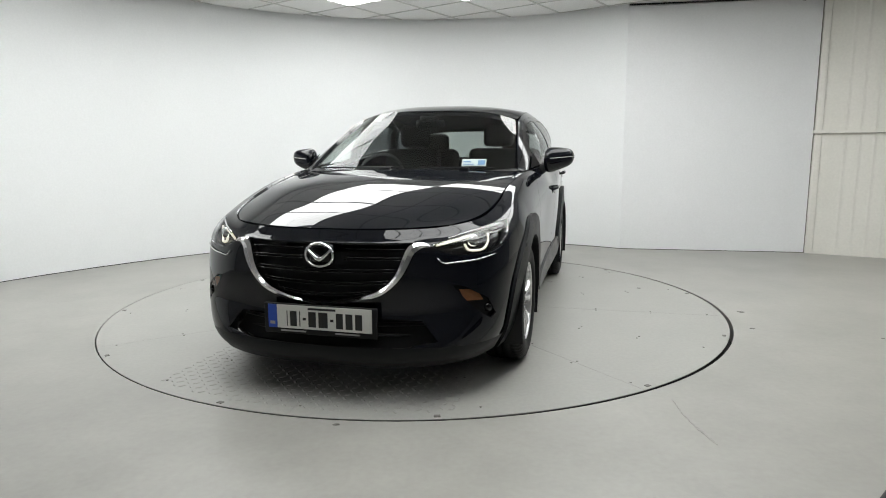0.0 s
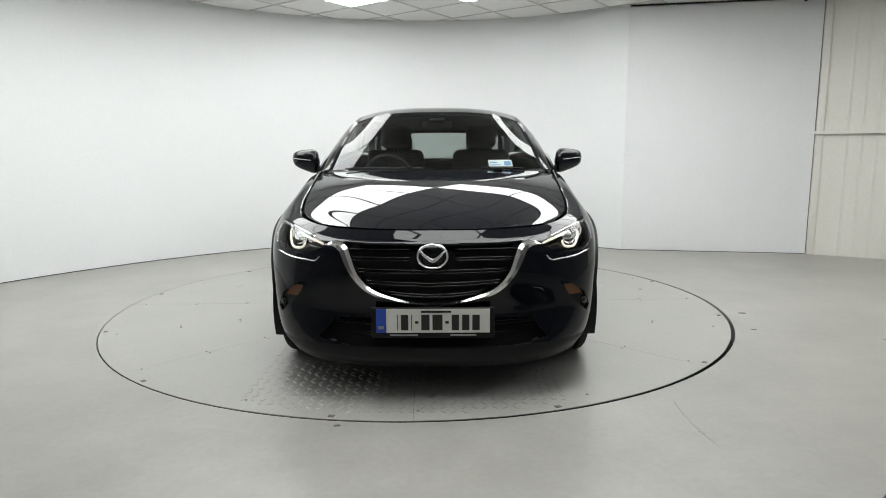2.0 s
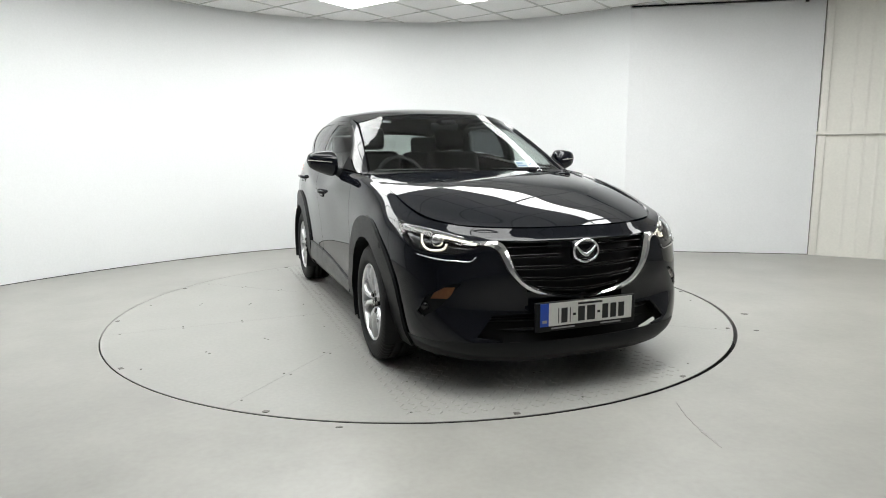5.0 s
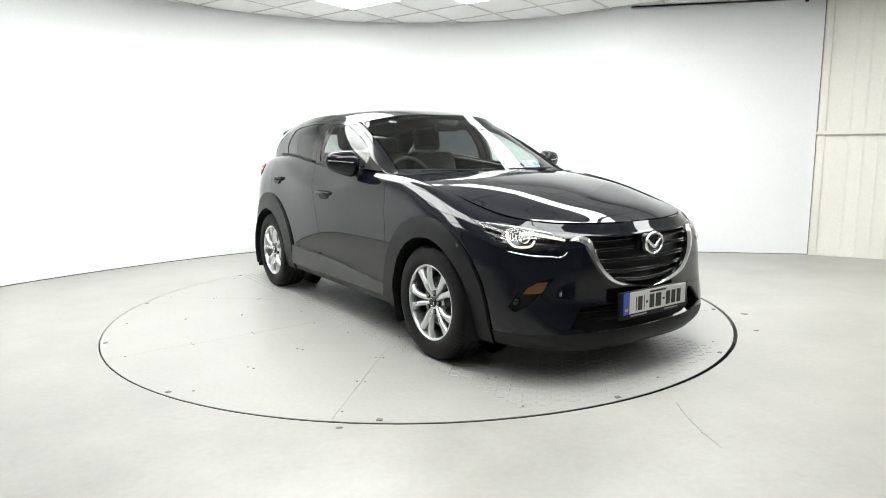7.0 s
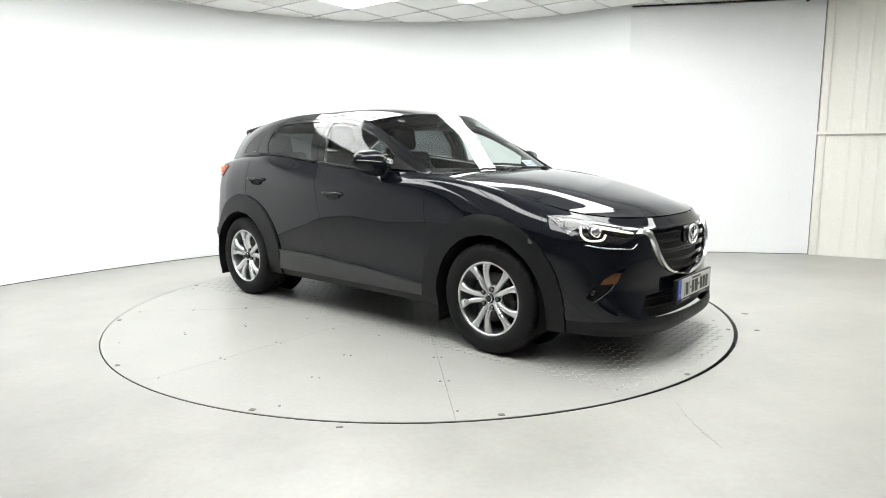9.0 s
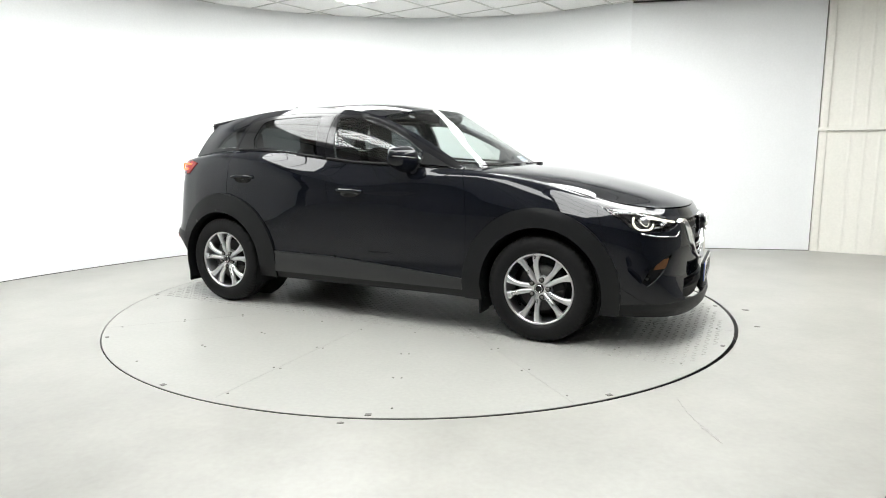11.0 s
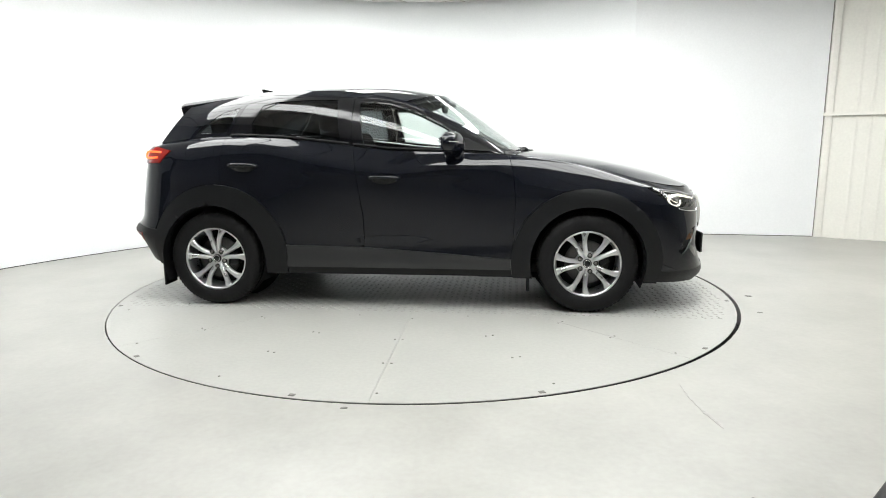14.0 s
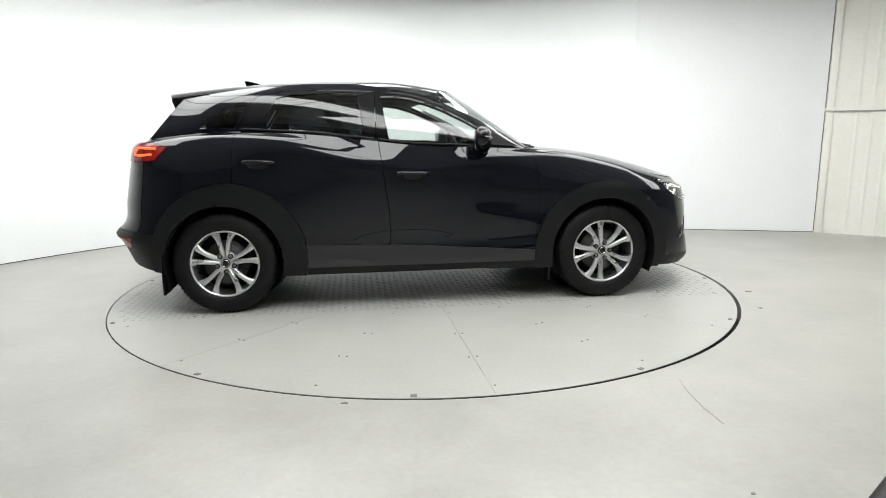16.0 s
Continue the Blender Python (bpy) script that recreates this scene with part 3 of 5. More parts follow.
def field(P):
    """Points and normals of a fine sheet, to shade cut panels as one smooth skin."""
    du, dv = np.gradient(P, axis=0), np.gradient(P, axis=1)
    N = np.cross(du, dv).reshape(-1, 3)
    N /= np.linalg.norm(N, axis=1)[:, None] + 1e-12
    flatP = P.reshape(-1, 3)
    if (N * (flatP - np.array([0, 0, .7]))).sum() < 0:
        N = -N
    tree = KDTree(len(flatP))
    for i, p in enumerate(flatP):
        tree.insert(p, i)
    tree.balance()
    return tree, N


def sleek(ob, skin_field, reach=0.013):
    """Takes the shading normals of the whole skin for the panel's outer face."""
    tree, N = skin_field
    me = ob.data
    out = []
    for v in me.vertices:
        s = -1 if v.co.y < 0 else 1
        near = tree.find_n((v.co.x, abs(v.co.y), v.co.z), 6)
        dist = near[0][2]
        n = sum(N[i] / (d * d + 4e-6) for co, i, d in near)
        n = n / np.linalg.norm(n)
        out.append(Vector((n[0], n[1] * s, n[2])) if dist < reach else v.normal.copy())
    me.normals_split_custom_set_from_vertices(out)


def both(name, bm, faces, mat, car, label="", **kw):
    obs = []
    for side in (-1, 1):
        obs.append(part(name, piece(bm, faces, side, **kw), mat, car, label))
    return obs


def mirror_bm(bm):
    for v in bm.verts:
        v.co.y = -v.co.y
    bmesh.ops.reverse_faces(bm, faces=bm.faces)
    return bm


FRONT_ARCH, REAR_ARCH = (1.285, 0.335), (-1.285, 0.335)
CORNER = (-1 / math.sqrt(2), 1 / math.sqrt(2), 0)
HEADLIGHT = [(-.592, .838), (-.64, .785), (-.71, .722), (-.80, .692), (-.97, .690), (-1.045, .716), (-1.088, .742), (-1.0, .762), (-.88, .789), (-.75, .818)]
GRILLE = [(-.02, .752), (.30, .752), (.425, .757), (.415, .715), (.385, .64), (.325, .555), (.19, .493), (-.02, .455)]
INTAKE = [(-.02, .41), (.36, .40), (.47, .395), (.55, .30), (.40, .275), (-.02, .27)]
FOG = [(.605, .556), (.65, .552), (.755, .485), (.785, .41), (.765, .385), (.69, .45)]
TAIL = [(-1.60, 1.085), (-1.64, 1.045), (-1.68, 1.0), (-1.98, .985), (-1.98, 1.085), (-1.83, 1.11), (-1.70, 1.105)]


def smooth_path(pts, n=40, closed=False):
    P = np.array(pts, float)
    k = np.concatenate([[0], np.cumsum(np.linalg.norm(np.diff(P, axis=0), axis=1))])
    return hermite(k, P, np.linspace(0, k[-1], n))


def build_side(car):
    us = np.linspace(0, U_KNOTS[-1], 160)
    vs = np.concatenate([[k] + [k + (n - k) * i / m for i in range(1, m)] for k, n, m in
                         zip(V_KNOTS[:-1], V_KNOTS[1:], [max(1, round(d / .028)) for d in np.diff(V_KNOTS)])] + [V_KNOTS[-1:]])
    P = skin(us, vs)
    bm = grid_bm(P, flip=True)
    bmesh.ops.recalc_face_normals(bm, faces=bm.faces)
    if sum(f.normal.y for f in bm.faces) < 0:
        bmesh.ops.reverse_faces(bm, faces=bm.faces)
    on_side = lambda c: c.y > 0.5
    on_nose = lambda c: c.x > 1.3
    front_hole, rear_hole = ring(*FRONT_ARCH, 0.375), ring(*REAR_ARCH, 0.375)
    front_clad, rear_clad = ring(1.275, .335, .492, 40), ring(-1.25, .355, .500, 40)
    fd = [(.76, 1.06), (.795, .93), (.812, .74), (.80, .56), (.785, .29), (-.205, .29), (-.21, .64), (-.25, .94), (-.285, 1.2)]
    rd = [(-.285, 1.2), (-.25, .94), (-.21, .64), (-.205, .29), (-.80, .29), (-.80, .50), (-.93, .72), (-1.12, .84), (-1.205, .86), (-1.20, 1.06), (-1.17, 1.22)]
    low = [(.83, .356), (.3, .395), (-.23, .43), (-.83, .44), (-.83, .1), (.8, .1)]
    sill = [(.83, .29), (-.84, .29), (-.84, .1), (.83, .1)]
    nose_low = [(1.3, .285), (1.75, .275), (2.3, .275), (2.3, 0.0), (1.3, 0.0)]
    rear_low = [(-1.3, .52), (-1.7, .53), (-1.9, .555), (-2.3, .555), (-2.3, 0.1), (-1.3, 0.1)]
    fender_edge = [(1.60, .84), (1.635, .78), (1.69, .62), (1.70, .3)]
    cut(bm, front_hole, ok=on_side, near=.05)
    cut(bm, rear_hole, ok=on_side, near=.05)
    bmesh.ops.delete(bm, geom=[f for f in bm.faces if f.calc_center_median().y > .5 and (inside(front_hole, f.calc_center_median().x, f.calc_center_median().z)
                     or inside(rear_hole, f.calc_center_median().x, f.calc_center_median().z))], context="FACES")
    # the inner shell behind the gaps
    shell = bmesh.new()
    me = bpy.data.meshes.new("shell")
    bm.to_mesh(me)
    shell.from_mesh(me)
    shell.normal_update()
    for v in shell.verts:
        v.co -= v.normal * 0.03
    bmesh.ops.delete(shell, geom=[f for f in shell.faces if inside(HEADLIGHT, f.calc_center_median().dot(Vector(CORNER)), f.calc_center_median().z) and f.calc_center_median().x > 1.5
                     or f.calc_center_median().x > 1.7 and f.calc_center_median().y < .5], context="FACES")
    twin = shell.copy()
    part("inner_shell", join_bm(mirror_bm(twin), shell), M_BLACK, car)
    for poly in (front_clad, rear_clad, fd, rd, low, sill):
        cut(bm, poly, ok=on_side, near=.05)
    cut(bm, nose_low, ok=on_nose, closed=False)
    cut(bm, rear_low, ok=lambda c: c.x < -1.2, closed=False)
    cut(bm, fender_edge, ok=lambda c: c.y > .5 and c.x > 1.4, closed=False)
    cut(bm, HEADLIGHT, h=CORNER, ok=lambda c: c.x > 1.45, near=.05)
    cut(bm, GRILLE, h=(0, 1, 0), ok=lambda c: c.x > 1.8, near=.05)
    cut(bm, INTAKE, h=(0, 1, 0), ok=lambda c: c.x > 1.8, near=.05)
    cut(bm, FOG, h=(0, 1, 0), ok=lambda c: c.x > 1.7, near=.05)
    cut(bm, TAIL, ok=lambda c: c.x < -1.5, near=.05)
    gate = [(-.02, 1.2), (.56, 1.2), (.60, .98), (.60, .60), (-.02, .60)]
    cut(bm, gate, h=(0, 1, 0), ok=lambda c: c.x < -1.7, near=.05)
    rfog = [(-1.87, .505), (-1.885, .435), (-2.02, .445), (-2.02, .505)]
    cut(bm, rfog, ok=lambda c: c.x < -1.7, near=.05)
    bmesh.ops.remove_doubles(bm, verts=bm.verts, dist=.0012)
    groups = {}
    hv = Vector(CORNER)
    for f in bm.faces:
        c = f.calc_center_median()
        x, y, z = c
        if x > 1.45 and inside(HEADLIGHT, c.dot(hv), z):
            k = "headlight"
        elif x > 1.8 and inside(GRILLE, y, z):
            k = "grille"
        elif x > 1.8 and inside(INTAKE, y, z):
            k = "intake"
        elif x > 1.7 and y > .6 and inside(FOG, y, z):
            k = "fog"
        elif x < -1.5 and inside(TAIL, x, z):
            k = "tail"
        elif x < -1.7 and inside(rfog, x, z) and y > .5:
            k = "rfog"
        elif y > .5 and (inside(front_clad, x, z)):
            k = "front_clad"
        elif y > .5 and (inside(rear_clad, x, z)):
            k = "rear_clad"
        elif y > .5 and inside(sill, x, z):
            k = "sill"
        elif y > .5 and inside(low, x, z) and inside(fd, x, z):
            k = "low_front"
        elif y > .5 and inside(low, x, z) and inside(rd, x, z):
            k = "low_rear"
        elif y > .5 and inside(fd, x, z):
            k = "front_door"
        elif y > .5 and inside(rd, x, z):
            k = "rear_door"
        elif x > 1.3 and z < .277:
            k = "chin"
        elif x < -1.2 and inside(rear_low, x, z):
            k = "rear_bumper"
        elif x < -1.7 and inside(gate, y, z):
            k = "tailgate"
        elif x < -.9:
            k = "quarter"
        elif x > 1.62 and not inside([(0, 2), (1.60, 2), (1.60, .84), (1.635, .78), (1.69, .62), (1.70, .0), (0, 0)], x, z):
            k = "bumper"
        else:
            k = "fender"
        groups.setdefault(k, []).append(f)
    made = {}
    for k, name, mat, label, kw in (
            ("fender", "front_wing", M_PAINT, "", {}), ("quarter", "rear_quarter", M_PAINT, "", {}),
            ("front_door", "front_door", M_PAINT, "", {}), ("rear_door", "rear_door", M_PAINT, "", {}),
            ("front_clad", "wheel_arch_trim", M_CLAD, "charcoal plastic arch trim", dict(lift=.015, flange=.035)),
            ("rear_clad", "wheel_arch_trim", M_CLAD, "charcoal plastic arch trim", dict(lift=.015, flange=.035)),
            ("sill", "sill_trim", M_CLAD, "charcoal plastic sill", dict(lift=.004, gap=0)),
            ("low_front", "door_trim", M_TRIM, "charcoal plastic strip along the door's foot, lightened as if lit", dict(lift=.007, gap=0)),
            ("low_rear", "door_trim", M_TRIM, "charcoal plastic strip along the door's foot, lightened as if lit", dict(lift=.007, gap=0))):
        if k in groups:
            made[k] = both(name, bm, groups[k], mat, car, label, **kw)
    # the door strips lean out towards their foot
    for k in ("low_front", "low_rear"):
        for ob in made[k]:
            for v in ob.data.vertices:
                top = np.interp(v.co.x, [-.83, -.23, .3, .83], [.44, .43, .395, .356])
                f = min(1.0, max(0.0, (v.co.z - .29) / (top - .29)))
                v.co.y += math.copysign(.018 * (1 - f) - .003, v.co.y)
    # pieces that run across the middle
    for k, name, mat, label in (("bumper", "front_bumper", M_PAINT, ""), ("chin", "bumper_lip", M_CLAD, "charcoal plastic lower lip"),
                                ("rear_bumper", "rear_bumper", M_CLAD, "charcoal plastic rear bumper"), ("tailgate", "tailgate", M_PAINT, "")):
        if k not in groups:
            continue
        a, b = piece(bm, groups[k], -1, gap=0.0), piece(bm, groups[k], 1, gap=0.0)
        made[k] = part(name, join_bm(a, b), mat, car, label)
    fine = field(skin(np.linspace(0, U_KNOTS[-1], 520), np.linspace(0, V_KNOTS[-1], 240)))
    for k in ("fender", "quarter", "front_door", "rear_door", "bumper", "tailgate"):
        for ob in made[k] if isinstance(made[k], list) else [made[k]]:
            sleek(ob, fine)
    return bm, groups, made


def build_lights(car, bm, groups):
    for side in (-1, 1):
        lens = part("headlight", piece(bm, groups["headlight"], side, gap=.002, flange=0.01), M_LENS, car, "lit headlight behind a clear lens")
        lens.visible_shadow = False
        S = Vector((1, side, 1))
        bucket = piece(bm, groups["headlight"], side, gap=.003, flange=0.0, lift=-.055)
        part("bucket", bucket, M_GLOSSBLACK, lens, "black lamp housing")

        def at(p):
            return Vector(p) * S
        # round projector with a lit C-shaped surround
        proj = revolve_bm([(0.0, -.0), (.026, -.004), (.034, -.02), (.034, -.05)], 24)
        turn = Matrix.Rotation(radians(math.degrees(math.atan2(side * .42, 1.0)) + 90), 4, "Z")
        m = Matrix.Translation(at((1.885, .672, .748))) @ turn
        bmesh.ops.transform(proj, matrix=m @ Matrix.Rotation(math.pi, 4, "Z"), verts=proj.verts)
        part("projector", proj, M_CHROME, lens, "round chrome projector")
        bracket = smooth_path([(-.080, .050, .030), (-.082, .050, -.006), (-.066, .036, -.034), (-.012, .004, -.046), (.030, -.004, -.036), (.042, -.004, -.014)], 24)
        path = [m @ Vector((-side * p[0], p[1], p[2])) for p in bracket]
        part("day_lamp", tube_bm(path, .0055), M_LED, lens, "lit bracket-shaped day lamp")
        a, b = at(nose(.525, .738, -.012)), at(nose(.650, .772, -.03))
        part("light_guide", tube_bm([b, a], [.0095, .0045]), M_LED, lens, "slim lit strip towards the grille")
        # chrome streak under the lamp, and the bright top reflector
        streak = smooth_path([nose(.775, .690), nose(.71, .672), nose(.62, .664), nose(.55, .666), nose(.535, .684)], 14)
        part("lamp_trim", tube_bm([Vector(p) * S + Vector((.004, side * .004, 0)) for p in streak], [.0022 + .0018 * math.sin(math.pi * i / 13) for i in range(14)]), M_CHROME, lens, "chrome streak below the lamp")
        refl = smooth_path([(1.70, .785, .814), (1.79, .725, .803), (1.88, .655, .787), (1.965, .575, .764)], 10)
        part("reflector", tube_bm([Vector(p) * S for p in refl], .009, squash=.4), M_CHROME, lens, "bright upper reflector")
        # fog slot with an amber turn signal
        slot = part("lamp_slot", piece(bm, groups["fog"], side, gap=0, flange=0, lift=-.02), M_BLACK, car, "black slot with turn signal")
        amber = [nose(.63, .537, -.006), nose(.70, .533, -.006), nose(.732, .478, -.006), nose(.657, .481, -.006)]
        P = [Vector(p) * S for p in amber]
        b2 = bmesh.new()
        lo = [b2.verts.new(p) for p in P]
        b2.faces.new(lo if side > 0 else lo[::-1])
        bmesh.ops.solidify(b2, geom=b2.faces[:], thickness=.012)
        part("turn_signal", b2, M_AMBER, slot, "amber turn signal lens", smooth=False)
        fg = revolve_bm([(0, -.0), (.018, -.003), (.022, -.012), (.022, -.03)], 18)
        bmesh.ops.transform(fg, matrix=Matrix.Translation(at(nose(.752, .435, -.008))) @ turn @ Matrix.Rotation(math.pi, 4, "Z"), verts=fg.verts)
        part("fog_lamp", fg, M_GLOSSBLACK, slot, "small round fog lamp")
        # tail lamp
        tail = part("tail_light", piece(bm, groups["tail"], side, gap=.002, lift=.006, flange=.02), M_REDLENS, car, "red tail light, lit")
        arc = smooth_path([(-1.675, .752, 1.075), (-1.74, .735, 1.078), (-1.80, .708, 1.075), (-1.815, .703, 1.045), (-1.76, .740, 1.035), (-1.70, .762, 1.04)], 22)
        part("light_guide", tube_bm([Vector((p[0], (p[1] + .009) * side, p[2])) for p in arc], .007), M_REDGLOW, tail, "glowing red loop")
        if "rfog" in groups:
            part("rear_reflector", piece(bm, groups["rfog"], side, gap=.002, lift=.004, flange=.01), M_REDLENS, car, "red rear reflector")


def build_grille(car, bm, groups):
    back = join_bm(piece(bm, groups["grille"], -1, gap=0, flange=0, lift=-.055), piece(bm, groups["grille"], 1, gap=0, flange=0, lift=-.055))
    g = part("grille", back, M_BLACK, car, "black grille with chrome surround")

    def front_x(y, z):
        t = min(1.0, abs(y) / .5)
        return 2.133 - .06 * t ** 1.9 - .05 * max(0, (z - .60) / .15) ** 2 * .6
    for z, w, bow in ((.722, .385, 0), (.684, .378, 0), (.672, .378, 0), (.632, .355, .006), (.618, .352, .006), (.578, .315, .012), (.564, .305, .012), (.530, .24, .018), (.518, .22, .018)):
        gapm = .105 if z > .66 else 0
        spans = [(-w, -gapm), (gapm, w)] if gapm else [(-w, w)]
        for y0, y1 in spans:
            path = [(front_x(y, z) - .022, y, z - bow * (1 - (y / w) ** 2)) for y in np.linspace(y0, y1, 13)]
            part("slat", tube_bm(path, .0034, n=6, squash=2.6), M_GLOSSBLACK, g)
    # chrome wing: a faceted band from beside each headlight down and along the lower edge
    for side in (-1, 1):
        pts = [nose(.515, .737, .003), nose(.465, .742, .006), nose(.425, .722, .010), nose(.407, .682, .012), nose(.374, .61, .012), nose(.31, .54, .012), nose(.19, .492, .012), nose(.08, .471, .012), nose(.002, .461, .012)]
        P = smooth_path(pts, 48)
        wid = np.interp(np.linspace(0, 1, 48), [0, .06, .14, .25, .4, .6, .8, 1], [.004, .020, .042, .040, .027, .020, .014, .010])
        rows = []
        for i in range(48):
            d = P[min(i + 1, 47)] - P[max(i - 1, 0)]
            nrm = np.array([0, -d[2], d[1]])
            nrm /= np.linalg.norm(nrm)
            w = wid[i]
            c = P[i]
            row = [c - nrm * w * .6 + (-.03, 0, 0), c - nrm * w * .55 + (-.004, 0, 0), c - nrm * w * .1 + (.006, 0, 0), c + nrm * w * .45 + (.002, 0, 0), c + nrm * w * .55 + (-.03, 0, 0)]
            rows.append([(q[0], q[1] * side, q[2]) for q in row])
        bmw = grid_bm(np.array(rows), flip=side > 0)
        bmesh.ops.recalc_face_normals(bmw, faces=bmw.faces)
        if sum(f.normal.x for f in bmw.faces) < 0:
            bmesh.ops.reverse_faces(bmw, faces=bmw.faces)
        for e in bmw.edges:
            if len(e.link_faces) == 2 and e.calc_face_angle(0) > .5:
                e.smooth = False
        part("chrome_wing", bmw, M_CHROME, g, "chrome wing round the grille")
    # badge: an oval ring with a plain winged shape
    n = 40
    P = np.zeros((n, 9, 3))
    for i in range(n):
        a = 2 * math.pi * i / n
        for k in range(9):
            w = 2 * math.pi * k / 8
            rr = .0062 * math.cos(w)
            P[i, k] = (2.146 + .008 * math.sin(w), (.068 + rr) * math.cos(a), .697 + (.054 + rr) * math.sin(a))
    badge = part("badge", grid_bm(P, close_u=True), M_CHROME, g, "plain chrome oval badge")
    wing = []
    for t in np.linspace(-1, 1, 17):
        wing.append((2.146, .058 * t, .688 + .036 * abs(t) ** 1.6 - .012 * (1 - abs(t))))
    part("badge_wing", tube_bm(wing, [.004 + .007 * (1 - abs(t)) ** .6 for t in np.linspace(-1, 1, 17)], n=8), M_CHROME, badge)
    part("badge_back", box_bm(2.09, -.062, .648, 2.138, .062, .746, .02, 3), M_GLOSSBLACK, badge)
    # lower intake
    intake = join_bm(piece(bm, groups["intake"], -1, gap=0, flange=0, lift=-.06), piece(bm, groups["intake"], 1, gap=0, flange=0, lift=-.06))
    lower = part("lower_intake", intake, M_BLACK, car, "black lower air intake")
    for z in (.315, .365):
        part("slat", tube_bm([(2.115 - .12 * (abs(y) / .5) ** 2, y, z) for y in np.linspace(-.47, .47, 15)], .008, n=6, squash=2), M_CLAD, lower)


def build_plate(car):
    ob = part("number_plate", box_bm(2.150, -.285, .318, 2.168, .285, .462, .004), M_BLACK, car, "white number plate in a black holder")
    part("plate_face", box_bm(2.166, -.215, .345, 2.172, .262, .457), M_PLATE, ob, "white plate", smooth=False)
    part("blue_band", box_bm(2.166, -.262, .345, 2.1721, -.217, .457), M_BLUE, ob, "blue band", smooth=False)
    # plain bars where the characters stand
    y = -.165
    for w in (.016, .046, .016, .028, .05, .058, .028, .046, .046, .046):
        thin = w == .028
        z0, z1 = (.388, .400) if thin else (.357, .430)
        part("plate_bar", box_bm(2.171, y, z0, 2.1735, y + w - .012, z1), M_INK, ob, smooth=False)
        y += w + (.001 if thin else .0015)
    part("plate_bar", box_bm(2.171, -.055, .439, 2.1735, .085, .449), M_INK, ob, smooth=False)
    part("plate_bar", box_bm(2.1675, -.20, .329, 2.1695, -.07, .336), M_PALE, ob, smooth=False)
    part("plate_bar", box_bm(2.1675, .08, .329, 2.1695, .20, .336), M_PALE, ob, smooth=False)
    part("plate_bar", box_bm(2.1715, -.252, .362, 2.1735, -.227, .376), M_PALE, ob, smooth=False)


RAIL = [(.74, .72, 1.062), (.50, .685, 1.205), (.30, .66, 1.305), (.05, .634, 1.41), (-.25, .622, 1.468), (-.6, .62, 1.487), (-.95, .612, 1.472), (-1.25, .598, 1.437), (-1.52, .58, 1.39)]
BELT = [(.72, .782, 1.048), (.50, .818, 1.061), (.25, .833, 1.071), (-.02, .838, 1.082), (-.35, .830, 1.120), (-.72, .805, 1.160), (-1.08, .775, 1.179), (-1.42, .737, 1.170), (-1.74, .655, 1.136)]


BELT = [(x, y * float(tail_taper(x)), z) for x, y, z in BELT]


def house(n=90, m=22):
    """The side of the cabin between belt line and roof rail."""
    k = np.arange(len(RAIL))
    s = np.linspace(0, len(RAIL) - 1, n)
    top, bot = hermite(k, np.array(RAIL), s), hermite(k, np.array(BELT), s)
    w = np.linspace(0, 1, m).reshape(1, -1, 1)
    P = bot[:, None] * (1 - w) + top[:, None] * w
    roll = np.interp(bot[:, 0], [-1.3, -.3, .5], [3.2, 2.2, 1.9])[:, None]
    P[:, :, 1] = bot[:, 1:2] + (top[:, 1:2] - bot[:, 1:2]) * w[:, :, 0] ** roll
    return P


GLASS_FRONT = [(.475, 1.09), (.2, 1.095), (-.03, 1.105), (-.20, 1.12), (-.245, 1.40), (-.15, 1.402), (-.04, 1.388), (.08, 1.353), (.19, 1.31), (.34, 1.235), (.45, 1.165)]
GLASS_REAR = [(-.36, 1.142), (-.60, 1.168), (-.79, 1.185), (-.985, 1.198), (-.99, 1.26), (-.92, 1.385), (-.83, 1.407), (-.59, 1.418), (-.40, 1.415)]
GLASS_QUARTER = [(-1.19, 1.205), (-1.42, 1.20), (-1.34, 1.265), (-1.22, 1.335), (-1.085, 1.375)]


